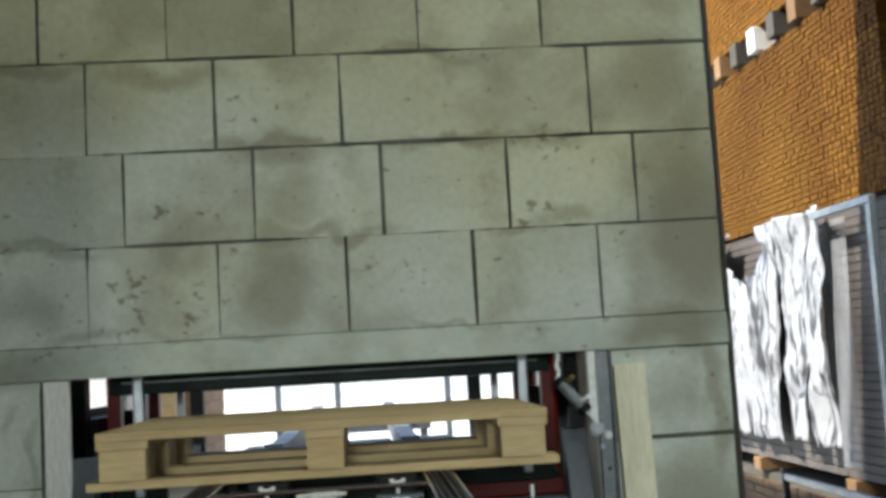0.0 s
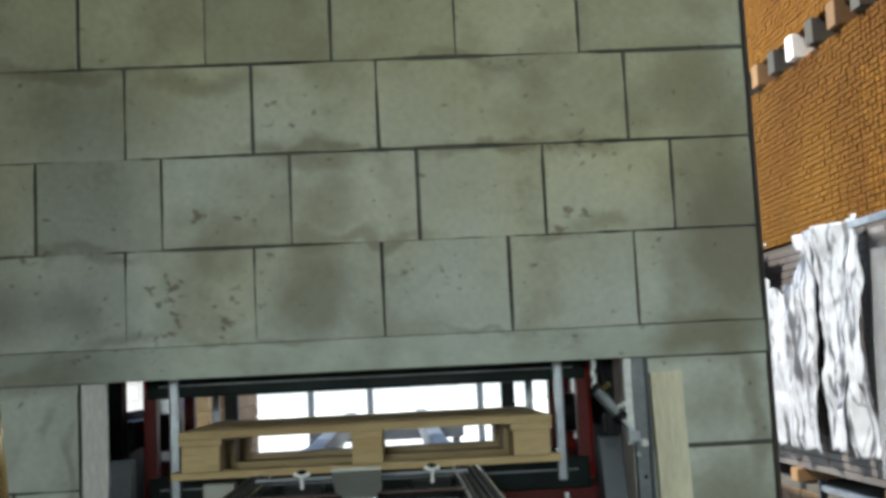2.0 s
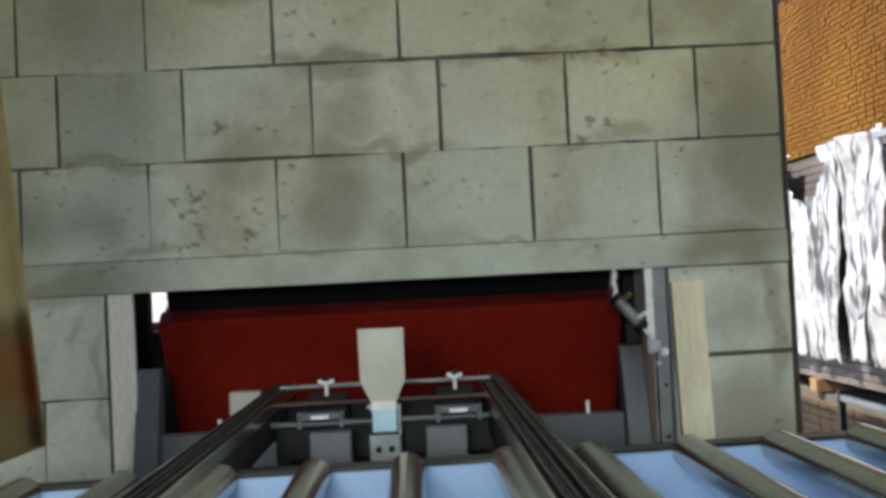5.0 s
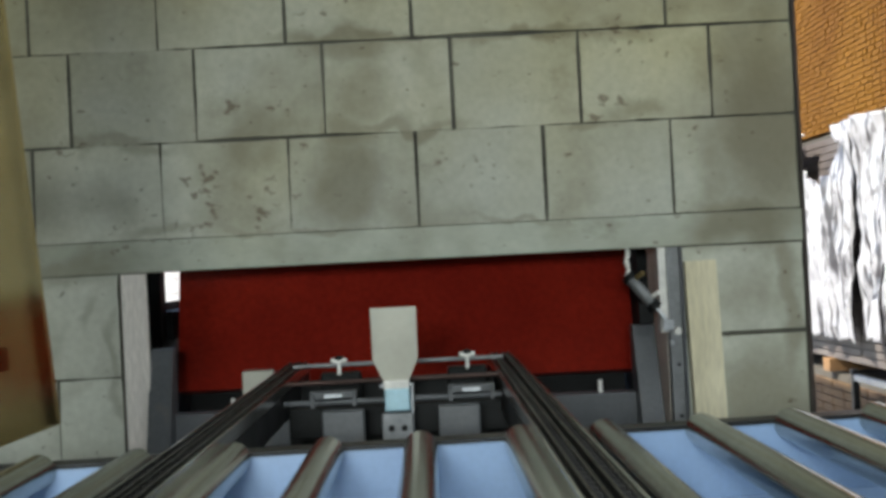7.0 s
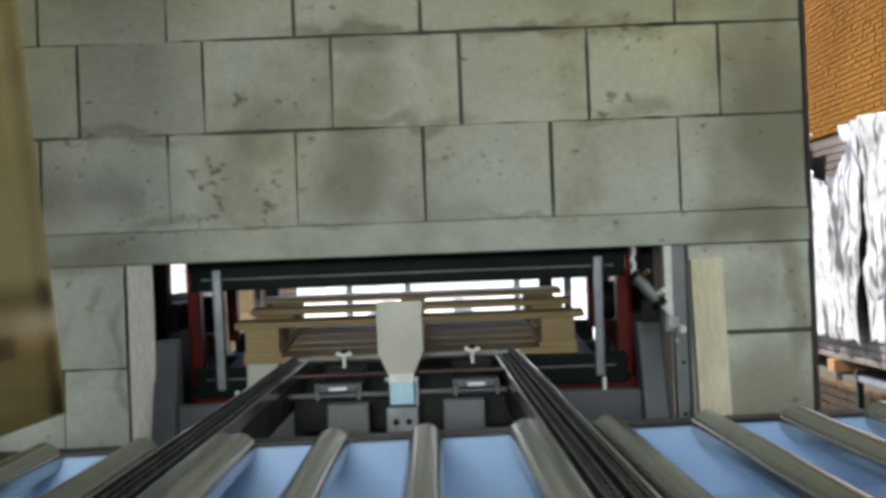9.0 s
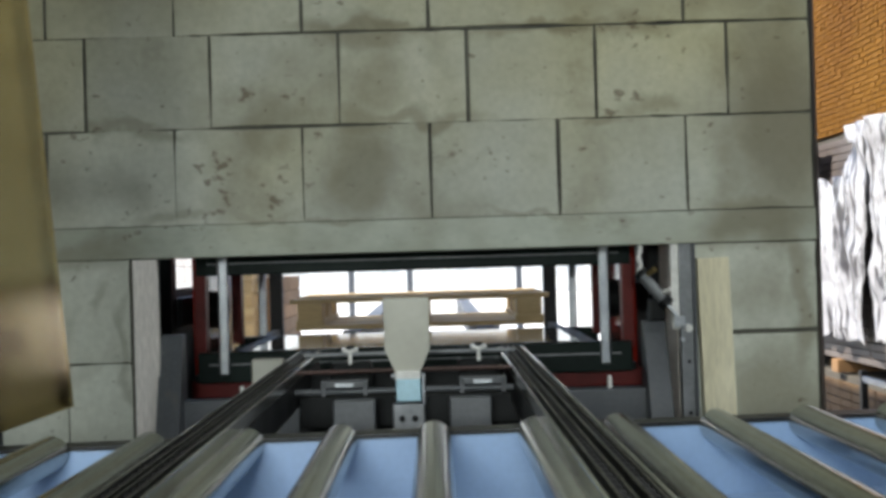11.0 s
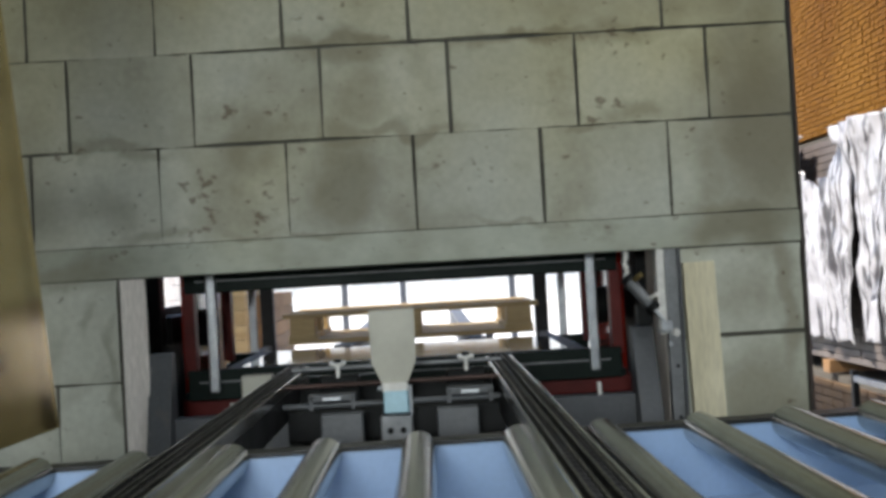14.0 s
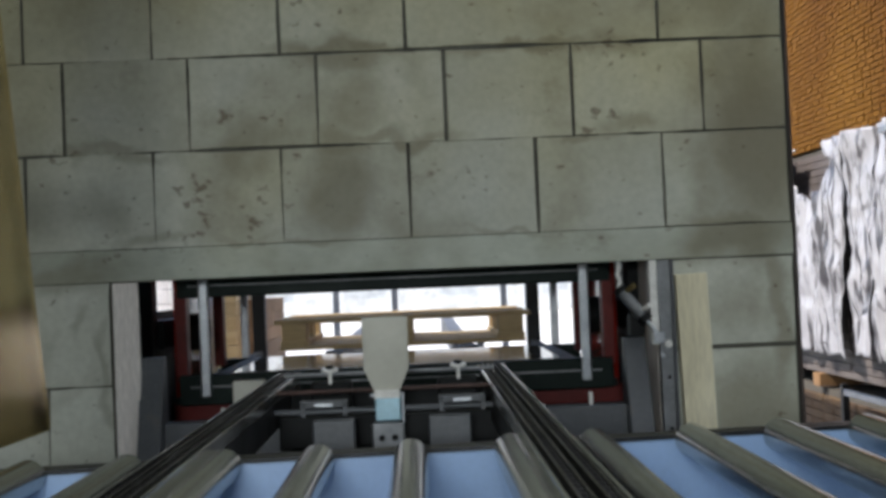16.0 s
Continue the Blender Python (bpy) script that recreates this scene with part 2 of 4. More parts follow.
M_ROLLER = material("worn steel roller", (0.43, 0.44, 0.42), 0.17, 0.95, (0.27, 0.285, 0.27), 5, 160, 0.03, 0.15,
                    0.5, (0.11, 0.11, 0.09), 6.0, stretch=(1, 0.35, 1), spread=0.05)
M_BLUE = material("pale blue painted sheet", (0.27, 0.395, 0.61), 0.38, 0.0, (0.235, 0.35, 0.555), 3, 90, 0.04, grainy=0.12,
                  spots=0.15, spot_colour=(0.16, 0.18, 0.2), spot_scale=4)
M_CHAIN = material("oiled conveyor chain", (0.035, 0.035, 0.036), 0.36, 0.7, (0.02, 0.02, 0.021), 20, 90, 0.1)
M_RAIL = material("dark chain guide", (0.022, 0.023, 0.025), 0.42, 0.4, (0.014, 0.015, 0.016), 8, 80, 0.08, shine=0.25)
M_TONGUE = material("grey beige stop plate", (0.38, 0.38, 0.33), 0.5, 0.1, (0.34, 0.34, 0.295), 9, 80, 0.02, grainy=0.08)
M_WHITE = material("white plastic", (0.78, 0.78, 0.76), 0.4, bump=0.02)
M_LBLUE = material("light blue bracket", (0.30, 0.48, 0.58), 0.4, 0.2, bump=0.05)
M_PALLET = material("new pallet softwood", (0.46, 0.34, 0.17), 0.7, 0, (0.36, 0.25, 0.115), 5, 60, 0.2, 0.12,
                    0.3, (0.24, 0.14, 0.06), 5.0, stretch=(0.25, 1, 2))
M_PLANK = material("rough sawn plank", (0.66, 0.62, 0.46), 0.75, 0, (0.55, 0.51, 0.36), 4, 50, 0.2, 0.0,
                   0.5, (0.30, 0.24, 0.13), 4.0, stretch=(2, 1, 0.35))
M_TIMBER = material("orange stacked timber", (0.152, 0.068, 0.006), 0.8, 0, (0.095, 0.036, 0.003), 1.1, 30, 0.3, 0.16, shine=0.15)
M_TIMBER_D = material("shaded weathered timber", (0.105, 0.088, 0.080), 0.6, 0, (0.052, 0.042, 0.040), 3, 40, 0.3, 0.1)
M_TIMBER_B = material("brown stacked boards", (0.17, 0.098, 0.038), 0.8, 0, (0.07, 0.038, 0.018), 2, 40, 0.3, 0.25)
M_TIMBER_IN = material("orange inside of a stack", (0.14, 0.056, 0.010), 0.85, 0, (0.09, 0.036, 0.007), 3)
M_BEARER = material("brown timber bearer", (0.22, 0.12, 0.05), 0.8, bump=0.2, vary=0.3)


def film_material():
    """White plastic film: bright, with thin dark upright creases, the shade of its folds put into colour."""
    m = bpy.data.materials.new("white plastic film")
    m.use_nodes = True
    n, l = m.node_tree.nodes, m.node_tree.links
    b = n["Principled BSDF"]
    b.inputs["Roughness"].default_value = 0.28
    co = n.new("ShaderNodeTexCoord")
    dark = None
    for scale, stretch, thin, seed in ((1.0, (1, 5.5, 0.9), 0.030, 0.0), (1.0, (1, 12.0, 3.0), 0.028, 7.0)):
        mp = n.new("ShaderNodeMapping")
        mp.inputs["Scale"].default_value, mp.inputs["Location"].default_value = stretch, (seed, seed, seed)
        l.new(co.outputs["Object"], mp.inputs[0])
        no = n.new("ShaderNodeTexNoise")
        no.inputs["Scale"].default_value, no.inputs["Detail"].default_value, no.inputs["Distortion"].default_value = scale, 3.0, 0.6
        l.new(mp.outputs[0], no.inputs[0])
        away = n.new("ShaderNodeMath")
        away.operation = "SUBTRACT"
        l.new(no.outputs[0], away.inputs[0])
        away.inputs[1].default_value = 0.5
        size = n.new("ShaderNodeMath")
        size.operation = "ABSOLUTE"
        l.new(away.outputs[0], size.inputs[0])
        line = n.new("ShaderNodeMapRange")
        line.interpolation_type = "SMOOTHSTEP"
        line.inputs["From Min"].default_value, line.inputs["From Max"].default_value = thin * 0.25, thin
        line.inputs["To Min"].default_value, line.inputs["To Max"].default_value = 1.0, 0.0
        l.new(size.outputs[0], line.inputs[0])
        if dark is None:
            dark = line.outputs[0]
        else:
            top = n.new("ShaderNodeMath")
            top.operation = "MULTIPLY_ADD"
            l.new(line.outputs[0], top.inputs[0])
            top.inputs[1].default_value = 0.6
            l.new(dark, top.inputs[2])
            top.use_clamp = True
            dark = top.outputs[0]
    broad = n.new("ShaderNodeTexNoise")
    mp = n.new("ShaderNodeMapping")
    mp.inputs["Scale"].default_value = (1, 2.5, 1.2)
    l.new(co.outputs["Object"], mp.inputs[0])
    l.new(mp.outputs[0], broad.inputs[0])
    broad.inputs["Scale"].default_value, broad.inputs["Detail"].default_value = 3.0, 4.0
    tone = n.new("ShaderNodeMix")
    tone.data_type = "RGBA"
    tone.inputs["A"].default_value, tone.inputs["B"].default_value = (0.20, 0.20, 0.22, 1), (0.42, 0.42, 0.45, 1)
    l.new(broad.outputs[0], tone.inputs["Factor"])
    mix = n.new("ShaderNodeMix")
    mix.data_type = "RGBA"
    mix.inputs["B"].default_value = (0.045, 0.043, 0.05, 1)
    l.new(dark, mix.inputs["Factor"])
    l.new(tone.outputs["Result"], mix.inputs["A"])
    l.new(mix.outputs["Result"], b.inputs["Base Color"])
    return m


M_FILM = film_material()
M_THINFILM = material("thin clear film", (0.5, 0.5, 0.53), 0.25, 0, (0.35, 0.35, 0.38), 7, 30, 0.3, stretch=(1, 4, 0.5))
M_THINFILM.node_tree.nodes["Principled BSDF"].inputs["Alpha"].default_value = 0.2
# The golden reflection of the yard is put into this steel's tint.
M_GUARD = material("polished steel with golden reflection tint", (0.85, 0.72, 0.46), 0.17, 1.0, (0.78, 0.66, 0.42), 3, 150, 0.02, spread=0.04, grainy=0.1)
M_HOUSE = material("white rendered facade", (0.80, 0.79, 0.75), 0.85, bump=0.05)
M_ROOF = material("clay roof tiles", (0.30, 0.14, 0.08), 0.8, bump=0.2)
M_GLASS = material("dark window glass", (0.03, 0.035, 0.04), 0.08, bump=0)
# Near white: daylight on the edge of the opening is put into this colour.
M_JAMB = material("near-white board", (0.87, 0.83, 0.80), 0.8, second=(0.78, 0.74, 0.71), scale=5, stretch=(2, 1, 0.4))
M_PROFILE = material("dull zinc profile", (0.21, 0.22, 0.235), 0.5, 0.5, (0.14, 0.15, 0.16), 10, 90, 0.06)
M_EDGE = material("bright steel edge for the highlight", (0.62, 0.62, 0.59), 0.16, 0.95, (0.26, 0.26, 0.25), 9, 90, 0.05, stretch=(1, 0.3, 1))
M_COPPER = material("rust brown rod", (0.07, 0.038, 0.033), 0.5, 0.4, (0.045, 0.026, 0.022), 12, 90, 0.05)
M_BEDSHEET = material("polished steel slide sheet", (0.44, 0.43, 0.40), 0.08, 0.95, (0.30, 0.29, 0.27), 6, 90, 0.015, spread=0.03)
M_PANEL = material("opaque white panel", (0.75, 0.76, 0.76), 0.5, bump=0.02)
M_DOORWOOD = material("dark brown door frame", (0.045, 0.032, 0.027), 0.7, 0, (0.025, 0.018, 0.016), 4, 60, 0.2, stretch=(3, 3, 0.4))
M_BRASS = material("brass fitting", (0.62, 0.47, 0.2), 0.3, 0.9)


# ---- mesh helpers ----
def add_box(bm, lo, hi, bevel=0.0):
    lo, hi = Vector(lo), Vector(hi)
    made = bmesh.ops.create_cube(bm, size=1.0)
    vs = made["verts"]
    for v in vs:
        v.co = Vector(((v.co.x + 0.5) * (hi.x - lo.x) + lo.x, (v.co.y + 0.5) * (hi.y - lo.y) + lo.y,
                       (v.co.z + 0.5) * (hi.z - lo.z) + lo.z))
    if bevel:
        es = list({e for v in vs for e in v.link_edges})
        bmesh.ops.bevel(bm, geom=es, offset=bevel, segments=2, affect="EDGES", profile=0.6)
    return bm


def box(lo, hi, bevel=0.0):
    return add_box(bmesh.new(), lo, hi, bevel)


def add_rod(bm, a, b, r, sides=16, r2=None):
    a, b = Vector(a), Vector(b)
    d = b - a
    m = Matrix.Translation((a + b) / 2) @ d.to_track_quat("Z", "Y").to_matrix().to_4x4()
    bmesh.ops.create_cone(bm, cap_ends=True, segments=sides, radius1=r, radius2=r if r2 is None else r2,
                          depth=d.length, matrix=m)
    return bm


def rod(a, b, r, sides=16, r2=None):
    return add_rod(bmesh.new(), a, b, r, sides, r2)


def prism(outline, axis, lo, hi, bevel=0.0):
    """A slab: an outline of pairs in the plane across axis (0: y, z; 1: x, z; 2: x, y), from lo to hi."""
    bm = bmesh.new()

    def at(p, h):
        return {0: (h, p[0], p[1]), 1: (p[0], h, p[1]), 2: (p[0], p[1], h)}[axis]
    low = [bm.verts.new(at(p, lo)) for p in outline]
    top = [bm.verts.new(at(p, hi)) for p in outline]
    bm.faces.new(low)
    bm.faces.new(top)
    for i in range(len(outline)):
        j = (i + 1) % len(outline)
        bm.faces.new((low[i], low[j], top[j], top[i]))
    bmesh.ops.recalc_face_normals(bm, faces=bm.faces)
    if bevel:
        bmesh.ops.bevel(bm, geom=list(bm.edges), offset=bevel, segments=2, affect="EDGES", profile=0.6)
    return bm


def mesh_of(name, bm, mat, smooth=False):
    me = bpy.data.meshes.new(name)
    bmesh.ops.recalc_face_normals(bm, faces=bm.faces)
    bm.to_mesh(me)
    bm.free()
    me.materials.append(mat)
    if smooth:
        me.polygons.foreach_set("use_smooth", [True] * len(me.polygons))
        me.set_sharp_from_angle(angle=radians(40))
    return me


def part(name, bm, mat, parent=None, label="", smooth=False, at=None):
    ob = new(name, mesh_of(name, bm, mat, smooth))
    if parent:
        ob.parent = parent
    if at is not None:
        ob.matrix_basis = at
    if label:
        ob["label"] = label
    return ob


def thing(name, label, category, at=None, group=""):
    ob = new(name)
    ob.empty_display_size = 0.1
    if at is not None:
        ob.matrix_basis = at
    return tagged(ob, label, category, group)


def structure(name, bm, mat, label, category):
    return tagged(part(name, bm, mat), label, category, kind="structure")


# ---- the setting ----
WALL_T = 0.32
OPEN_L, OPEN_R, OPEN_TOP, DOOR_L, DOOR_R, DOOR_TOP = -0.945, 0.775, 1.23, 1.212, 3.3, 2.50
FRONT = 0.006      # the mortar lies this far behind the faces of the blocks

floor_bm = box((-6, -5.5, -0.2), (6, WALL_T, 0.0))
structure("floor", floor_bm, M_FLOOR, "grey concrete workshop floor under the conveyor", "floor")
structure("ground", box((-300, WALL_T, -0.3), (300, 600, -0.01)), M_YARD, "pale sunlit concrete yard behind the block wall", "ground")
# Unseen ceiling, made dark so that little light bounces onto the upper wall.
structure("ceiling", box((-6, -5.5, 3.9), (6, WALL_T, 4.1)), M_CEIL, "dark unseen ceiling that keeps bounced light off the upper wall", "ceiling")
# Opaque panel added above the overhead lamp; no light passes through it.
structure("skylight_1", box((0.0, -3.2, 3.88), (4.2, -1.0, 3.898)), M_PANEL, "unseen white panel above the added overhead lamp", "skylight")
structure("wall_west", box((-6.3, -5.5, -0.2), (-6, WALL_T, 4.1)), M_PLASTER, "plain plastered workshop side wall", "wall")
structure("wall_east", box((6, -5.5, -0.2), (6.3, WALL_T, 4.1)), M_PLASTER, "plain plastered workshop side wall", "wall")
# Unseen wall; its deep low-headed opening cuts the lamp's light on the upper wall.
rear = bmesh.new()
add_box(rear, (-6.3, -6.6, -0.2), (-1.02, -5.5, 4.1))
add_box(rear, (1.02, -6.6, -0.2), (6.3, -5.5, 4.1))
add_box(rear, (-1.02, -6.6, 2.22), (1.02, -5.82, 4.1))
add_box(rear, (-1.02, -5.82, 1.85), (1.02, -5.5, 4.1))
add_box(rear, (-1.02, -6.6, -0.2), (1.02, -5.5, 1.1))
structure("wall_south", rear, M_PLASTER, "unseen plastered rear wall, opening cut to shape the lamp's light", "wall")

core = bmesh.new()
add_box(core, (-6, FRONT, 0), (OPEN_L, WALL_T, OPEN_TOP))
add_box(core, (OPEN_R, FRONT, 0), (DOOR_L, WALL_T, OPEN_TOP))
add_box(core, (OPEN_L, FRONT, 0), (OPEN_R, WALL_T, 0.55))
add_box(core, (-6, FRONT, OPEN_TOP), (DOOR_L, WALL_T, 3.9))
add_box(core, (DOOR_L, FRONT, DOOR_TOP), (DOOR_R, WALL_T, 3.9))
add_box(core, (DOOR_R, FRONT, 0), (6, WALL_T, 3.9))
wall = structure("wall_north", core, M_MORTAR, "grey concrete block wall with dark open joints and stains", "wall")

lintel = part("lintel", box((-2.6, 0.0, OPEN_TOP - 0.002), (DOOR_L - 0.004, WALL_T + 0.004, 1.329), 0.005), M_LINTEL, wall,
              "stained cast concrete lintel band")
for x in (OPEN_L, OPEN_R):
    part("reveal", box((x - 0.004, 0.06, 0.55), (x + 0.004, WALL_T + 0.002, OPEN_TOP - 0.004)), M_REVEAL, wall, "pale plastered reveal")
frame_bm = bmesh.new()
add_box(frame_bm, (DOOR_L - 0.006, -0.005, 0), (DOOR_L + 0.004, WALL_T + 0.01, DOOR_TOP))
add_box(frame_bm, (DOOR_L - 0.006, -0.012, DOOR_TOP - 0.004), (DOOR_R, WALL_T + 0.01, DOOR_TOP + 0.045))
door = structure("door_1", frame_bm, M_DOORWOOD, "open doorway with a dark brown frame", "doorway")


# ---- the conveyor before the wall ----
MID = -0.07        # the machine's centre line
RAIL_Z = 0.948


def chain_rail(x0, x1):
    t = thing("chain_conveyor", "dark steel chain guide rail carrying twin chains towards the opening", "conveyor", group="chain guides")
    y0, y1 = -4.4, -0.27
    part("guide", box((x0, y0, RAIL_Z - 0.10), (x1, y1, RAIL_Z - 0.012), 0.004), M_RAIL, t)
    for k, f in enumerate((0.27, 0.73)):
        xc = x0 + (x1 - x0) * f
        bm = bmesh.new()
        y = y0 + 0.02
        while y < y1 - 0.03:
            for s in (-1, 1):
                add_box(bm, (xc + s * 0.008 - 0.002, y, RAIL_Z - 0.014), (xc + s * 0.008 + 0.002, y + 0.030, RAIL_Z))
            add_rod(bm, (xc - 0.007, y + 0.006, RAIL_Z - 0.008), (xc + 0.007, y + 0.006, RAIL_Z - 0.008), 0.006, 8)
            y += 0.0318
        tagged(part("chain", bm, M_CHAIN, t, "oiled roller chain"), kind="stuff")
    # Bright strips added to carry the highlights along the guide's edges.
    for s in (x0 - 0.003, x1 - 0.001):
        part("edge_strip", box((s - 0.001, y0, RAIL_Z - 0.03), (s + 0.005, y1, RAIL_Z - 0.004), 0.0015), M_EDGE, t, "bright steel edge for the highlight")
    for y in (-4.2, -2.4, -0.40):
        part("leg", box((x0 + 0.01, y, 0), (x1 - 0.01, y + 0.06, RAIL_Z - 0.1), 0.004), M_RAIL, t)
    return t


chain_rail(-0.395, -0.338)
chain_rail(0.180, 0.248)

# Roller table: rollers that point at the wall, over a pale blue pan.
ROLL_END, ROLL_Z, ROLL_R = -1.61, 0.928, 0.029
SKEW = 0.075       # the far end of the table is skewed to fit the camera's view
table = thing("roller_table", "roller table of worn steel rollers over a pale blue sheet pan", "conveyor")
skewed = Matrix.Rotation(math.atan(SKEW), 4, "Z")
part("pan", box((-2.4, -4.6, ROLL_Z - 0.16), (2.6, ROLL_END + 0.004, ROLL_Z - 0.15)), M_BLUE, table, "pale blue painted sheet pan", at=skewed)
part("end_beam", box((-2.4, ROLL_END + 0.006, ROLL_Z - 0.24), (2.6, ROLL_END + 0.04, ROLL_Z - 0.028), 0.004), M_BLUE, table,
     "pale blue end beam", at=skewed)
part("beam_cap", box((-2.4, ROLL_END + 0.004, ROLL_Z - 0.027), (2.6, ROLL_END + 0.055, ROLL_Z - 0.020)), M_RAIL, table,
     "dark strip on the beam", at=skewed)
for x in (-2.2, -0.9, 0.9, 2.4):
    part("leg", box((x, ROLL_END, 0), (x + 0.08, ROLL_END + 0.05, ROLL_Z - 0.241), 0.004), M_STEEL, table, at=skewed)
roll = rod((0, -4.3, 0), (0, ROLL_END, 0), ROLL_R, 28)
add_rod(roll, (0, ROLL_END, 0), (0, ROLL_END + 0.02, 0), 0.012, 10)
bmesh.ops.bevel(roll, geom=[e for e in roll.edges if abs(e.calc_face_angle(0)) > 1.2 and e.calc_length() < 0.02],
                offset=0.003, segments=2, affect="EDGES")
roll_me = mesh_of("roller", roll, M_ROLLER, True)
OFFSETS = {-1: -0.004, 0: -0.006, 1: 0.006, 2: -0.008, 3: 0.005, 4: 0.004}      # the rollers are nudged sideways to fit the camera's view
for i in range(-14, 16):
    x = -0.001 + i * 0.160 + OFFSETS.get(i, 0.0)
    r = new("roller", roll_me)
    r.parent, r.location = table, (x, SKEW * x, ROLL_Z - ROLL_R)

# Cross frame between the rails with rod, brackets and the pop-up stop plate.
FY = -0.86
cross = thing("stop_unit", "dark cross frame with rods and brackets between chain guides", "machine frame")
part("beam", box((-0.335, FY + 0.06, 0.80), (0.201, FY + 0.12, 0.875), 0.005), M_DARK, cross)
part("beam", box((-0.335, FY - 0.32, 0.76), (0.201, FY - 0.26, 0.81), 0.005), M_DARK, cross)
lifted = []        # the top rod and its knobs rise with the stop plate once the pallet has passed over them
for z, y, r, mt in ((0.966, FY + 0.20, 0.0055, M_PROFILE), (0.936, FY + 0.06, 0.005, M_COPPER), (0.896, FY - 0.01, 0.007, M_STEEL)):
    bar_rod = part("rod", rod((-0.335, y, z), (0.20, y, z), r, 12), mt, cross, smooth=True)
    if z > 0.95:
        lifted.append(bar_rod)
for xc in (-0.218, 0.108):
    bm = box((xc - 0.052, FY + 0.215, 0.78), (xc + 0.052, FY + 0.27, 0.944), 0.008)
    part("bearing_block", bm, M_DARK, cross)
    side = 1 if xc < MID else -1
    xb = xc + side * 0.03
    br = box((xb - 0.05, FY - 0.10, 0.77), (xb + 0.045, FY - 0.05, 0.884), 0.004)
    add_box(br, (xb - 0.05, FY - 0.05, 0.77), (xb + 0.045, FY - 0.01, 0.79), 0.003)
    part("bracket", br, M_STEEL, cross)
    kn = rod((xc, FY + 0.19, 0.942), (xc, FY + 0.19, 0.974), 0.0048, 10)
    for tilt in (-1, 1):
        add_rod(kn, (xc, FY + 0.19, 0.972), (xc + tilt * 0.013, FY + 0.188, 0.977), 0.005, 10)
        bmesh.ops.create_uvsphere(kn, u_segments=10, v_segments=6, radius=0.0065, matrix=Matrix.Translation((xc + tilt * 0.015, FY + 0.188, 0.978)))
    lifted.append(part("knob", kn, M_WHITE, cross, "white two-armed wing knob", True))
    cl = box((xc - 0.052, FY - 0.02, 0.905), (xc + 0.052, FY + 0.012, 0.922), 0.003)
    add_box(cl, (xc - 0.055, FY - 0.02, 0.885), (xc - 0.043, FY + 0.012, 0.9225), 0.002)
    add_box(cl, (xc + 0.043, FY - 0.02, 0.885), (xc + 0.055, FY + 0.012, 0.9225), 0.002)
    part("clevis", cl, M_STEEL, cross)
    lifted.append(part("knob_cup", rod((xc, FY + 0.201, 0.972), (xc, FY + 0.212, 0.972), 0.017, 16), M_DARK, cross, smooth=True))
    part("pin_plate", box((xc - 0.022, FY - 0.026, 0.907), (xc + 0.022, FY - 0.0205, 0.917), 0.002), M_ZINC, cross)
part("base", box((MID - 0.026, FY - 0.05, 0.872), (MID + 0.034, FY - 0.02, 0.926), 0.004), M_LBLUE, cross, "light blue stop bracket")
part("base_cheek", box((MID + 0.036, FY - 0.062, 0.868), (MID + 0.042, FY - 0.015, 0.934), 0.002), M_ZINC, cross)
bp = box((MID - 0.034, FY - 0.06, 0.77), (MID + 0.040, FY - 0.015, 0.868), 0.004)
part("base_plate", bp, M_PROFILE, cross)
for x in (MID - 0.012, MID + 0.018):
    part("bolt", rod((x, FY - 0.060, 0.835), (x, FY - 0.067, 0.835), 0.008, 6), M_DARK, cross, "dark hexagon bolt")

# Dark plate added to hide the drum's red between the rails.
part("back_plate", box((-0.336, FY + 0.34, 0.62), (0.202, FY + 0.352, 0.915), 0.002), M_DARK, cross)
for x in (-0.30, 0.15):
    part("foot", box((x, FY + 0.30, 0), (x + 0.05, FY + 0.339, 0.80), 0.003), M_DARK, cross)

TONGUE_AT = (MID + 0.003, FY - 0.035, 0.937)
tongue = thing("stop_plate", "upright grey beige stop plate tapering to a white hinge", "stop plate", pose(*TONGUE_AT))
part("plate", prism([(-0.028, 0.0), (0.028, 0.0), (0.053, 0.056), (0.054, 0.177), (-0.054, 0.177), (-0.053, 0.056)], 1, -0.004, 0.004, 0.0015),
     M_TONGUE, tongue)
part("hinge_tab", box((-0.030, -0.014, -0.016), (0.030, 0.006, 0.006), 0.003), M_WHITE, tongue, "white hinge tab")
part("hinge_pin", rod((-0.04, 0.0, -0.006), (0.04, 0.0, -0.006), 0.005, 12), M_ZINC, tongue, smooth=True)

# ---- grey machine frame in the opening ----
fr = thing("turner_stand", "grey painted steel frame of the pallet turner in the wall opening", "machine frame")
part("cross_beam", box((-0.86, 0.034, 0.66), (0.732, 0.11, 0.775), 0.005), M_STEEL, fr)
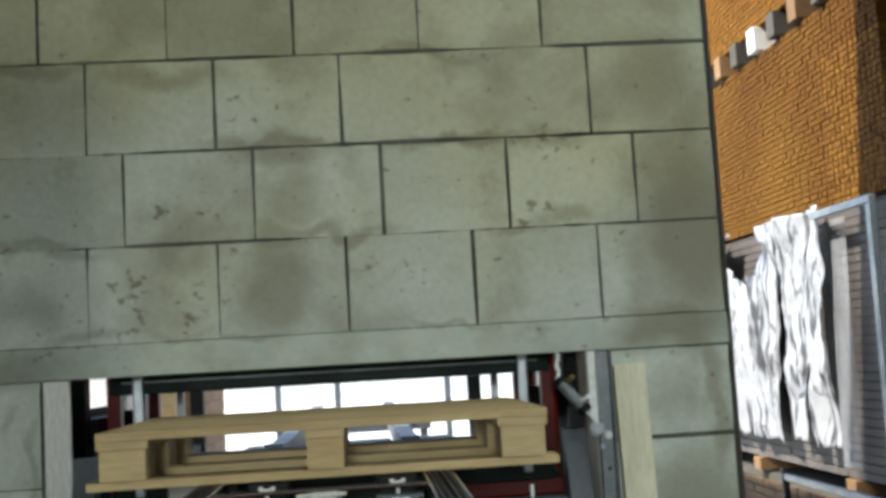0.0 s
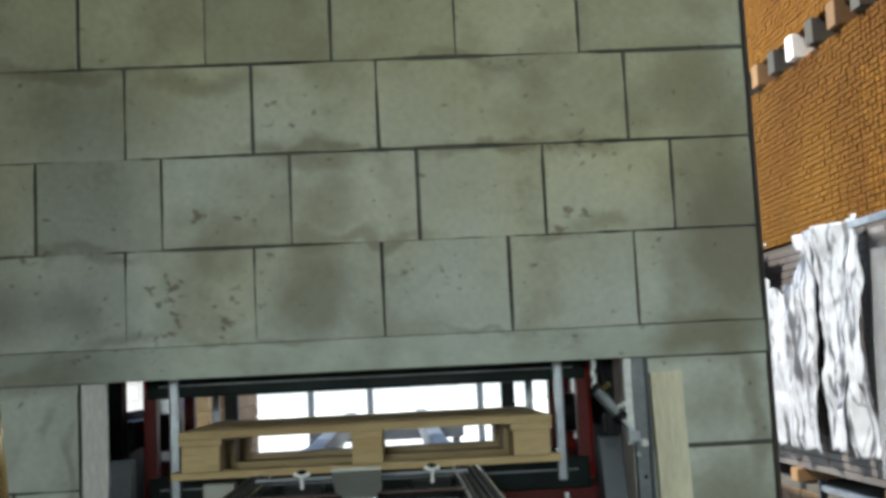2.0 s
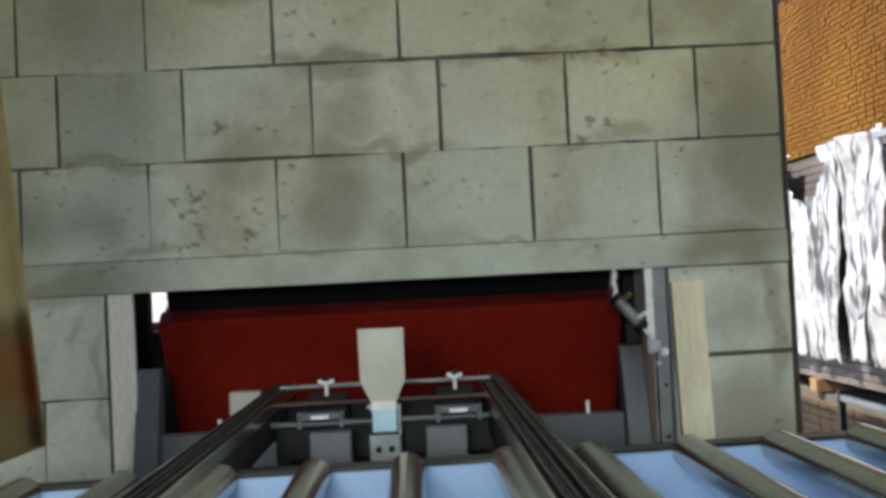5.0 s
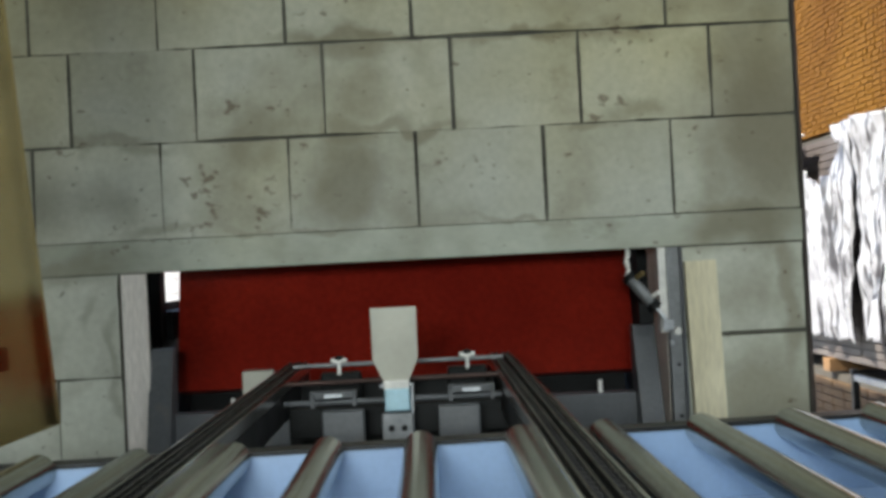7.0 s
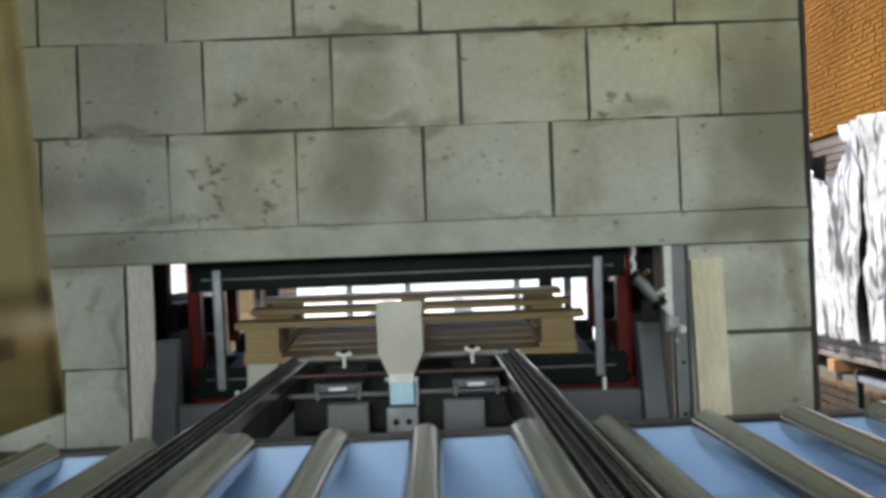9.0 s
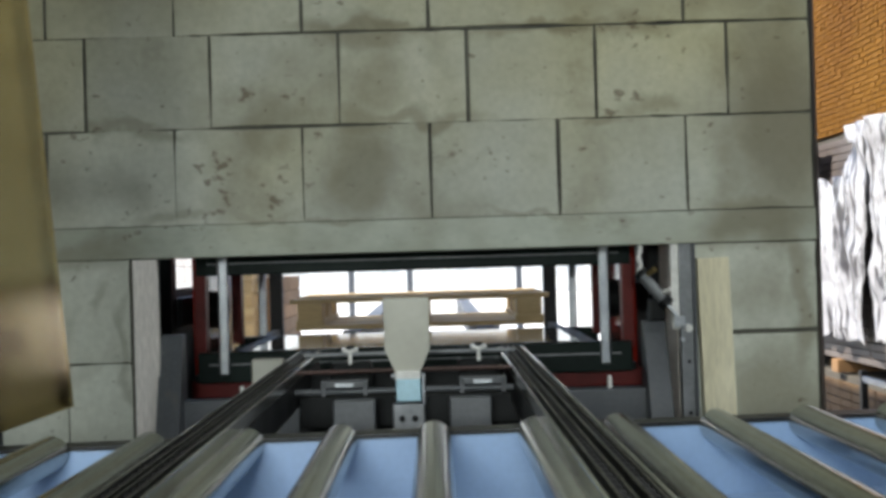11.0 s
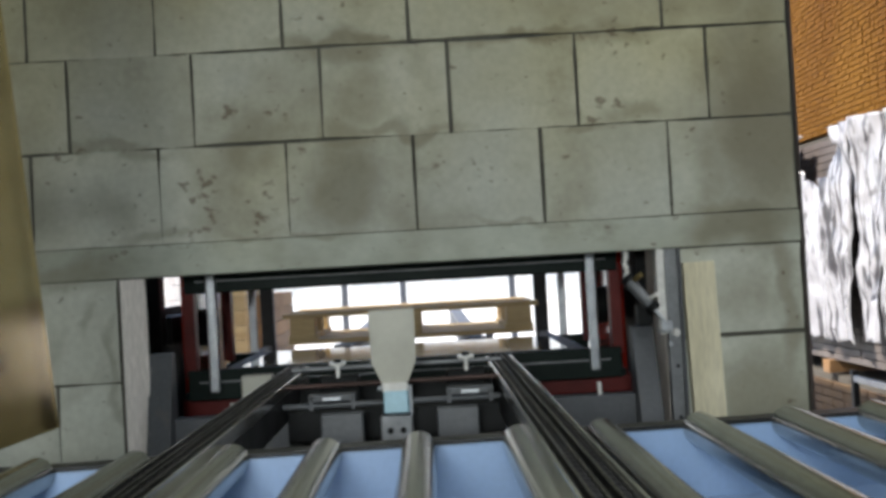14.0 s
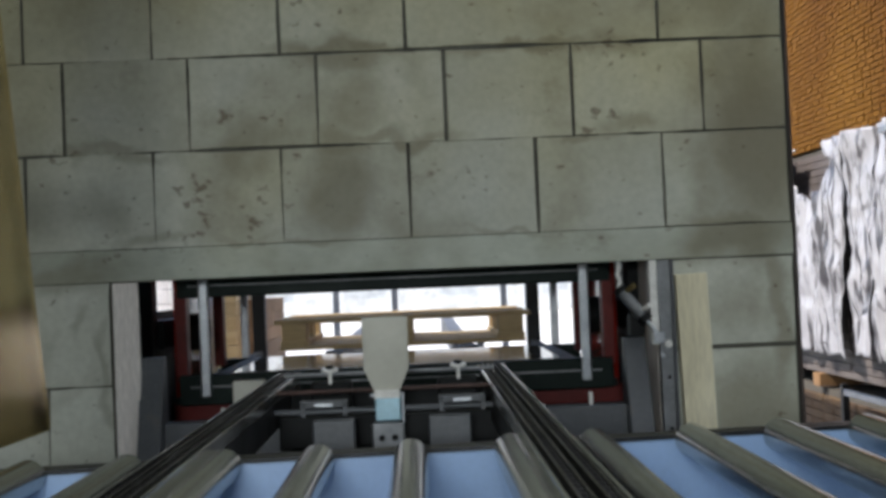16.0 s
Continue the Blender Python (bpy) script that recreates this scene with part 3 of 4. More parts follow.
for s, x in ((-1, -0.835), (1, 0.695)):
    part("gusset", prism([(-0.06, 0.66), (0.09, 0.66), (0.09, 0.985), (0.045, 0.985)], 0, x - 0.036, x + 0.036, 0.004), M_STEEL, fr)
    part("column", box((x + s * 0.084 - 0.036, 0.37, 0), (x + s * 0.084 + (0.036 if s > 0 else 0.012), 0.45, 1.75), 0.004), M_DARK, fr)
    part("column", box((x + s * 0.078 - 0.03, 1.12, 0), (x + s * 0.078 + 0.03, 1.20, 1.75), 0.004), M_DARK, fr)
    part("bearing", rod((x - 0.05, 0.73, 1.035), (x + 0.05, 0.73, 1.035), 0.07, 24), M_DARK, fr, smooth=True)
    part("side_rail", box((x + s * 0.078 - 0.025, 0.451, 0.60), (x + s * 0.078 + 0.025, 1.119, 0.68), 0.004), M_DARK, fr)
    part("side_rail", box((x + s * 0.078 - 0.025, 0.451, 0.99), (x + s * 0.078 + 0.025, 1.119, 1.09), 0.004), M_DARK, fr)
part("top_beam", box((-0.95, 0.37, 1.752), (0.81, 0.45, 1.85), 0.004), M_DARK, fr)
part("top_beam", box((-0.95, 1.12, 1.752), (0.81, 1.20, 1.85), 0.004), M_DARK, fr)
# Unseen sheet added so the turning red plate doesn't mirror open sky.
part("top_cover", box((-0.95, 0.34, 1.852), (0.81, 1.26, 1.862)), M_DARK, fr)
# Dark sheets added to block the bright yard below and beside the drum.
for x, top in ((-0.95, 1.12), (0.79, 1.30)):
    part("side_panel", box((x - 0.006, 0.33, 0), (x + 0.006, 1.30, top)), M_DARK, fr)
part("rear_panel", box((-0.93, 1.302, 0), (0.77, 1.312, 0.80)), M_DARK, fr)
part("floor_pan", box((-0.918, 0.34, 0.02), (0.758, 1.30, 0.03)), M_DARK, fr)
jb = box((-0.595, 0.10, 0.80), (-0.495, 0.15, 0.895), 0.006)
part("junction_box", jb, M_TONGUE, fr, "pale sensor box with dark screws")

# Pins added in place of the visible tips of the drum's guide posts.
for x in (-0.62, 0.55):
    part("stop_pin", rod((x, 0.06, 0.774), (x, 0.06, 0.815), 0.007, 10), M_WHITE, fr, "pale pin standing in for a guide post tip", True)

bar = thing("wall_profile", "dull galvanised steel upright beside the opening", "steel profile")
pb = box((0.764, -0.03, 0.55), (0.806, 0.005, 1.225), 0.003)
part("web", pb, M_PROFILE, bar)
part("flange", box((0.801, -0.062, 0.55), (0.807, -0.031, 1.225)), M_STEEL, bar)
for z in (0.70, 0.86):
    part("hole", rod((0.786, -0.0305, z), (0.786, -0.0325, z), 0.006, 14), M_DARK, bar)
part("bolt", rod((0.785, -0.03, 0.965), (0.785, -0.05, 0.965), 0.013, 6), M_WHITE, bar, "bright hexagon bolt")
part("bolt", rod((0.765, -0.03, 0.93), (0.765, -0.046, 0.93), 0.008, 6), M_ZINC, bar)

# Pale boards added; the daylight on the opening's edges is put into their colour.
for x0, x1, mt in ((-0.943, -0.866, M_JAMB), (0.738, 0.763, M_WHITE)):
    tagged(part("jamb_board", box((x0, 0.004 if x0 < 0 else -0.025, 0.55 if x0 < 0 else 0.96), (x1, 0.03, 1.226), 0.003), mt), "pale upright board standing in for the daylit opening edge", "board", "jamb boards")
plank = tagged(part("plank", box((-0.050, -0.045, -1.178), (0.050, -0.008, 0), 0.004), M_PLANK, at=pose(0.866, 0, 1.18, 0, -1.4, 0)),
               "pale rough sawn plank standing upright against the block wall", "plank")

cyl = thing("air_cylinder", "small worn pneumatic cylinder with a bright bead chain", "cylinder")
part("barrel", rod((0.655, 0.02, 1.135), (0.72, -0.02, 1.045), 0.019, 18), M_PROFILE, cyl, smooth=True)
for a, b in (((0.650, 0.023, 1.142), (0.661, 0.016, 1.127)), ((0.715, -0.017, 1.052), (0.726, -0.024, 1.037))):
    part("end_cap", rod(a, b, 0.023, 18), M_DARK, cyl, smooth=True)
part("rod", rod((0.725, -0.023, 1.038), (0.752, -0.038, 1.0), 0.007, 10), M_ZINC, cyl, smooth=True)
part("clevis", box((0.738, -0.06, 0.968), (0.772, -0.041, 1.003), 0.004), M_ZINC, cyl)
part("fitting", rod((0.672, 0.0, 1.135), (0.690, -0.022, 1.15), 0.008, 10), M_BRASS, cyl, "brass air fitting", True)
part("fitting", rod((0.712, -0.03, 1.075), (0.730, -0.05, 1.088), 0.008, 10), M_WHITE, cyl, "bright air fitting", True)
bm = bmesh.new()
for i in range(10):
    bmesh.ops.create_uvsphere(bm, u_segments=8, v_segments=6, radius=0.0085 if i % 3 else 0.0065,
                              matrix=Matrix.Translation((0.650 + 0.003 * math.sin(i * 1.3), 0.02, 1.226 - i * 0.0105)))
tagged(part("chain", bm, M_WHITE, cyl, "bright bead chain", True), kind="stuff")
part("mount", box((0.675, -0.005, 0.99), (0.722, 0.05, 1.055), 0.005), M_DARK, cyl)

# ---- the pallet turner's drum ----
AXIS = (MID, 0.73, 1.035)
HALF = 0.42
RED = 0.31
drum = thing("pallet_turner", "turning drum with red plates and dark beds that flips pallets", "pallet turner", pose(*AXIS))
for s, nm in ((-1, "lower"), (1, "upper")):
    def zz(a, b):
        return (min(s * a, s * b), max(s * a, s * b))
    part("plate", box((-0.788, -RED, zz(0.298, 0.310)[0]), (0.795, RED, zz(0.298, 0.310)[1]), 0.003), M_RED, drum, "glossy red sheet plate")
    for e in (-1, 1):
        y0, y1 = sorted((e * RED, e * (RED - 0.05)))
        part("edge_beam", box((-0.788, y0 + 0.001, zz(0.235, 0.297)[0]), (0.795, y1 - 0.001, zz(0.235, 0.297)[1]), 0.006), M_RED_DARK, drum, "edge beam in shade-darkened red")
        b0, b1 = sorted((e * (HALF), e * (HALF - 0.04)))
        part("bed_beam", box((-0.74, b0, zz(0.131, 0.234)[0]), (0.74, b1, zz(0.131, 0.234)[1]), 0.005), M_DGREEN, drum, "dark green bed beam")
        l0, l1 = sorted((e * (HALF + 0.001), e * (HALF + 0.006)))
        part("edge_strip", box((-0.70, l0, zz(0.169, 0.174)[0]), (0.70, l1, zz(0.169, 0.174)[1])), M_PROFILE, drum, "thin bright strip")
    for x in (-0.60, -0.24, 0.24, 0.60):
        part("bed_rail", box((x - 0.03, -HALF + 0.045, zz(0.133, 0.158)[0]), (x + 0.03, HALF - 0.045, zz(0.133, 0.158)[1]), 0.004), M_DARK, drum)
    if s > 0:
        part("bed_sheet", box((-0.565, -HALF + 0.05, zz(0.129, 0.132)[0]), (0.565, HALF - 0.05, zz(0.129, 0.132)[1])), M_BEDSHEET, drum, "polished steel slide sheet")
    part("bed_web", box((-0.74, -0.012, zz(0.159, 0.208)[0]), (0.74, 0.012, zz(0.159, 0.208)[1])), M_DGREEN, drum)
    part("bed_frame", box((-0.76, -0.378, zz(0.209, 0.234)[0]), (0.76, 0.378, zz(0.209, 0.234)[1])), M_DARK, drum)
    for k in range(7):
        y = -0.33 + k * 0.11
        part("bed_roller", rod((-0.56, y, s * 0.146), (0.56, y, s * 0.146), 0.012, 14), M_DARK, drum, smooth=True)
for s in (-1, 1):
    part("side_plate", box((s * 0.77 - 0.008, -0.30, -0.297), (s * 0.77 + 0.008, 0.30, 0.297), 0.003), M_RED, drum, "dark red side plate")
    part("side_plate_rib", box((s * 0.735 - 0.02, -0.39, -0.155), (s * 0.735 + 0.02, -0.33, 0.155), 0.004), M_RED_DARK, drum)
    part("side_plate_rib", box((s * 0.735 - 0.02, 0.33, -0.155), (s * 0.735 + 0.02, 0.39, 0.155), 0.004), M_RED_DARK, drum)
    for e in (-1, 1):
        part("post", box((s * 0.645 - 0.016, e * (HALF + 0.020) - 0.011, -0.205), (s * 0.645 + 0.016, e * (HALF + 0.020) + 0.011, 0.205), 0.006),
             M_ZINC, drum, "light steel guide post")
    part("axle", rod((s * 0.77, 0, 0), (s * 0.83, 0, 0), 0.05, 20), M_DARK, drum, smooth=True)

# ---- the pallet ----
pallet = thing("pallet", "new softwood block pallet with nine blocks", "pallet", pose(MID, 0.4, RAIL_Z + 0.072))
PL, PW = 0.80, 1.20


def board(x0, x1, y0, y1, z0, z1, nm):
    return part(nm, box((x0, y0, z0), (x1, y1, z1), 0.0025), M_PALLET, pallet)


for i in range(5):
    w = 0.145 if i in (0, 2, 4) else 0.10
    yc = -PL / 2 + w / 2 + i * (PL - 0.145) / 4 if i in (0, 2, 4) else -PL / 2 + 0.0725 + i * (PL - 0.145) / 4
    board(-PW / 2 + 0.026, PW / 2 - 0.026, yc - w / 2, yc + w / 2, 0.050, 0.072, "deck_board")
for xc in (-0.508, 0.0, 0.508):
    w = 0.13 if xc else 0.10
    board(xc - w / 2, xc + w / 2, -PL / 2, PL / 2, 0.0285, 0.0495, "stringer_board")
for xc in (-0.508, 0.0, 0.508):
    w = 0.115 if xc else 0.095
    for yc in (-0.33, 0.0, 0.33):
        board(xc - w / 2, xc + w / 2, yc - 0.07, yc + 0.07, -0.05, 0.028, "block")
for yc in (-0.345, 0.0, 0.345):
    board(-PW / 2, PW / 2, yc - 0.05, yc + 0.05, -0.072, -0.0505, "bottom_board")

# ---- outfeed behind the turner ----
out = thing("outfeed_conveyor", "steel outfeed conveyor behind the pallet turner", "conveyor")
for x in (-0.36, 0.22):
    part("rail", prism([(1.33, 0.78), (6.0, 0.74), (6.0, 0.885), (1.75, 0.886), (1.33, 0.905)], 0, x - 0.04, x + 0.04, 0.003), M_STEEL, out)
for y in (1.35, 3.4, 5.8):
    part("cross_member", box((-0.70, y, 0.65), (0.56, y + 0.06, 0.735), 0.004), M_STEEL, out)
    for x in (-0.66, 0.50):
        part("leg", box((x - 0.03, y + 0.004, 0), (x + 0.03, y + 0.056, 0.65), 0.004), M_STEEL, out)

# Mostly unseen dark pans, added for the polished slide sheet to mirror.
part("belt_pan", box((-0.68, 1.332, 0.738), (-0.405, 3.4, 0.76), 0.003), M_DARK, out)
part("belt_pan", box((-0.315, 1.332, 0.738), (0.175, 3.4, 0.76), 0.003), M_DARK, out)
part("belt_pan", box((0.265, 1.332, 0.738), (0.54, 3.4, 0.76), 0.003), M_DARK, out)

for x in (-0.865, 0.63):
    part("guide_post", box((x - 0.035, 2.62, 0), (x + 0.035, 2.69, 1.75), 0.005), M_DARK, out, "dark upright guide post")
    part("guide_rail", box((x - 0.02, 1.42, 0.80), (x + 0.02, 2.619, 0.84), 0.004), M_DARK, out)

# Unseen roof added to shade the turner and the outgoing pallet.
canopy = thing("canopy", "unseen canopy added to shade the pallet turner and pallet", "canopy")
cv = bmesh.new()
for i in range(60):
    x = -5.0 + i * 0.078
    z = 3.05 + (0.02 if i % 2 else 0.0)
    add_box(cv, (x, 0.33, z), (x + 0.0775, 2.0, z + 0.045))
tagged(part("roof_sheet", cv, M_DARK, canopy), kind="stuff")
for x in (-4.9, -2.6, -0.45):
    part("purlin", box((x, 0.33, 2.93), (x + 0.08, 2.0, 3.045)), M_DARK, canopy)

# ---- near guard ----
# A tall sheet of polished steel stands along the roller table and leans a little away from it: it mirrors the wall and the opening.
GUARD_AT = pose(-0.686, -1.40, 0.945, 0, -2.2, -2.5)
guard = thing("machine_guard", "tall polished steel guard sheet tinted for its golden reflection", "machine guard", GUARD_AT)
sheet = bmesh.new()
NY, NZ = 12, 12
grid = [[sheet.verts.new((0.0012 * noise.noise((i * 0.45, j * 0.35, 3.0)), -0.15 * j / NZ - 1.1 * i / NY, 1.15 * j / NZ)) for j in range(NZ + 1)] for i in range(NY + 1)]
for i in range(NY):
    for j in range(NZ):
        sheet.faces.new((grid[i][j], grid[i][j + 1], grid[i + 1][j + 1], grid[i + 1][j]))
bmesh.ops.solidify(sheet, geom=list(sheet.faces), thickness=0.003)
part("sheet", sheet, M_GUARD, guard, "polished steel sheet tinted for its golden reflection", smooth=True)
part("edge_fold", prism([(-0.004, 0.0), (-0.001, 0.0), (-0.151, 1.15), (-0.154, 1.15)], 0, -0.03, -0.006), M_GUARD, guard)
for z in (0.12, 1.0):
    part("rail", box((-0.05, -1.08, z), (-0.008, -0.19, z + 0.04), 0.003), M_STEEL, guard)
for x in (-0.055, -0.50):
    part("post", box((x - 0.05, -0.24, -0.945), (x, -0.19, 1.10), 0.003), M_STEEL, guard)
part("tie_bar", box((-0.50, -0.235, 0.55), (-0.105, -0.195, 0.60), 0.003), M_STEEL, guard)

# ---- timber packs in the yard ----
FACE = 2.0


def timber_pack(y0, y1, z0, z1, mat, label, depth=1.0, seed=1, pitch_y=0.045, pitch_z=0.026, single=0):
    t = thing("timber_pack", label, "timber pack", pose(FACE, y0, z0), group="stacked timber packs")
    rnd = random.Random(seed)
    rows, cols = int((z1 - z0) / pitch_z), int((y1 - y0) / pitch_y)
    vs, fs = [], []
    near = None
    for r in range(rows):
        for c in range(cols):
            a, b = c * pitch_y + rnd.uniform(0, 0.004), (c + 1) * pitch_y - rnd.uniform(0.004, 0.009)
            lo, hi = r * pitch_z + 0.0005, (r + 1) * pitch_z - 0.0045
            x0 = rnd.uniform(-0.001, 0.003)
            if single and c < 12 and r < single:
                if near is None:
                    near = mesh_of("board", box((0, 0, 0), (depth, pitch_y - 0.009, pitch_z - 0.005)), mat)
                ob = new("board", near)
                ob.parent, ob.location = t, (x0, c * pitch_y + rnd.uniform(0, 0.006), lo)
                continue
            k = len(vs)
            for x in (x0, depth):
                vs += [(x, a, lo), (x, b, lo), (x, b, hi), (x, a, hi)]
            fs += [(k, k + 3, k + 2, k + 1), (k, k + 1, k + 5, k + 4), (k + 3, k + 7, k + 6, k + 2), (k, k + 4, k + 7, k + 3), (k + 1, k + 2, k + 6, k + 5)]
    me = bpy.data.meshes.new("timber_fill")
    me.from_pydata(vs, [], fs)
    me.materials.append(mat)
    ob = tagged(new("timber_fill", me), kind="stuff")
    ob.parent = t
    # Core coloured darker than the boards: the shade in their gaps.
    part("core", box((0.014, 0.02, 0.0), (depth, y1 - y0 - 0.02, z1 - z0 - 0.01)), M_TIMBER_IN if mat is M_TIMBER else M_CEIL, t, "core darkened for the shade between boards")
    return t


def bearer(y, z, h, mat, w=0.09):
    b = part("bearer", box((-0.03, -w / 2, 0), (1.0, w / 2, h), 0.004), mat, None, at=pose(FACE, y, z))
    return tagged(b, "short timber bearer between stacked packs", "bearer", "bearers")


timber_pack(0.42, 7.0, 0.12, 0.58, M_TIMBER_B, "brown stacked boards under the wrapped pack", seed=2, pitch_y=0.15, pitch_z=0.042)
for i in range(6):
    bearer(1.0 + i * 1.1, 0.0, 0.117, M_BEARER)
    bearer(0.95 + i * 1.1, 0.583, 0.064, M_BEARER)
timber_pack(0.42, 7.0, 0.65, 1.755, M_TIMBER_D, "dark weathered boards in a film wrapped pack", seed=3, pitch_y=0.62, pitch_z=0.036)
timber_pack(0.42, 7.0, 1.76, 2.60, M_TIMBER, "orange board ends stacked tightly in rows", seed=4, single=24)
# Every other bearer is near black: shade of the gap put into colour.
for i in range(24):
    bearer(0.62 + i * 0.26, 2.603, 0.115, M_JAMB if i % 9 == 4 else M_CEIL if i % 2 else M_BEARER, 0.09)
timber_pack(0.42, 7.0, 2.722, 3.9, M_TIMBER, "orange board ends stacked tightly in rows", seed=5)

film = thing("plastic_film", "crumpled torn white plastic film hanging over a timber pack", "plastic film")


def film_sheet(ya, yb, zb, lap):
    bm = bmesh.new()
    ny, nz = int((yb - ya) * 50) + 2, 70
    rows = []
    for i in range(ny + 1):
        col = []
        for j in range(nz + 1):
            y, z = ya + (yb - ya) * i / ny, zb + (1.765 - zb) * j / nz
            edge = 0.035 * noise.noise((ya * 7, z * 4.5, 1.0)) * (1 - i / ny) + 0.035 * noise.noise((yb * 7, z * 4.5, 2.0)) * i / ny
            d = 0.06 * noise.noise((y * 6.5, z * 1.1, 0.3)) + 0.028 * noise.noise((y * 15, z * 5, 4.0)) + 0.012 * noise.noise((y * 34, z * 15, 9.0))
            col.append(bm.verts.new((FACE - 0.075 - lap + d, y + edge, z + 0.02 * noise.noise((y * 6, 2.2, 5)) * (1.6 - 1.4 * j / nz))))
        rows.append(col)
    for i in range(ny):
        for j in range(nz):
            y, z = ya + (yb - ya) * i / ny, zb + (1.765 - zb) * j / nz
            if ((y - 1.86) / 0.21) ** 2 + ((z - 1.665) / 0.18) ** 2 < 1 + 0.6 * noise.noise((y * 9, z * 9, 1)):
                continue
            bm.faces.new((rows[i][j], rows[i][j + 1], rows[i + 1][j + 1], rows[i + 1][j]))
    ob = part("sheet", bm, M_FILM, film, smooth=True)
    ob.modifiers.new("thickness", "SOLIDIFY").thickness = 0.002


film_sheet(0.93, 1.13, 0.78, 0.0)
film_sheet(1.16, 1.41, 0.79, 0.01)
# Extended unseen far along the pack so the guard sheet mirrors something bright.
film_sheet(1.46, 6.9, 0.77, 0.0)
part("sheet", box((-0.002, 0.0, 0.0), (0.0, 0.17, 1.0)), M_THINFILM, film, "thin see-through edge of the film", at=pose(FACE - 0.055, 0.77, 0.70, 0, 1.0, 0))
stand = thing("steel_frame", "bright galvanised steel frame standing before the timber packs", "steel frame")
part("post", box((FACE - 0.12, 0.375, 0), (FACE - 0.09, 0.405, 1.70), 0.004), M_ZINC, stand)
part("rail", box((FACE - 0.12, 0.375, 1.702), (FACE - 0.09, 0.93, 1.732), 0.004), M_ZINC, stand)
part("rail", box((FACE - 0.118, 0.406, 0.60), (FACE - 0.092, 1.46, 0.628), 0.004), M_ZINC, stand)
part("post", box((FACE - 0.12, 1.461, 0), (FACE - 0.09, 1.491, 0.65), 0.004), M_RAIL, stand)

# ---- the yard beyond ----
def house(x0, x1, y0, y1, h, label):
    t = thing("building", label, "building", pose(0, 0, 0))
    part("wall", box((x0, y0, 0), (x1, y1, h)), M_HOUSE, t)
    part("roof", prism([(y0 - 0.5, h), (y1 + 0.5, h), ((y0 + y1) / 2, h + 2.4)], 0, x0 - 0.4, x1 + 0.4), M_ROOF, t)
    return t


h = house(-16, 18, 34, 44, 7.0, "long white rendered building across the yard")
for i in range(11):
    x = -14.5 + i * 3.0
    w = part("window", box((x, 33.93, 1.0), (x + 1.0, 33.985, 2.2)), M_GLASS, h)
    part("frame", box((x - 0.08, 33.95, 0.92), (x + 1.08, 33.992, 0.998)), M_HOUSE, w)


def stack(x, y, nx, nz, mat, label):
    t = thing("timber_stack", label, "timber stack", pose(x, y, 0), group="far timber stacks")
    for k in range(nz):
        for j in range(nx):
            part("board", box((j * 0.16, 0, 0.1 + k * 0.11), (j * 0.16 + 0.157, 1.2, 0.1 + k * 0.11 + 0.106), 0.003), mat, t)
    for xx in (0.05, nx * 0.16 - 0.15):
        part("bearer", box((xx, 0.1, 0), (xx + 0.1, 1.1, 0.098)), M_BEARER, t)
    return t


stack(-1.53, 5.0, 1, 10, M_PALLET, "yellow sawn timber stacked in the yard")
# Browner neighbour of the yellow stack: timber in shade, given as colour.
stack(-1.345, 5.25, 1, 9, M_BEARER, "second timber stack, its shade put into a brown colour")
stack(-2.45, 4.7, 5, 14, M_JAMB, "pale sawn timber stacked high in the yard")
stack(3.4, 14.0, 6, 8, M_PALLET, "yellow sawn timber stacked in the yard")
for x in (-1.0, -0.32, 0.95):
    tagged(part("yard_post", box((x, 9.6, 0), (x + 0.07, 9.67, 3.4), 0.004), M_STEEL), "dark steel canopy post in the yard", "post", "canopy posts")

# ---- blocks of the wall ----
def joint(x, z, upright):
    """Half the width of the open joint at a place on the wall: it closes here and there."""
    n = noise.noise((x * 2.1 + 40.0 * upright, 3.7, z * 2.1)) + 0.35 * noise.noise((x * 9.0, 8.1, z * 9.0 + 20.0 * upright))
    wide = 0.0030 + 0.0068 * n + 0.0016 * noise.noise((x * 45, 1.5, z * 45))
    if 1.2 < z < 1.34:
        wide -= 0.0024
    if x > 0.7:
        wide += 0.0022
    if x < -0.55 and 1.2 < z < 1.62:
        wide -= 0.0018
    return min(0.0062, max(0.0001, wide + (0.0012 if upright else 0.0)))


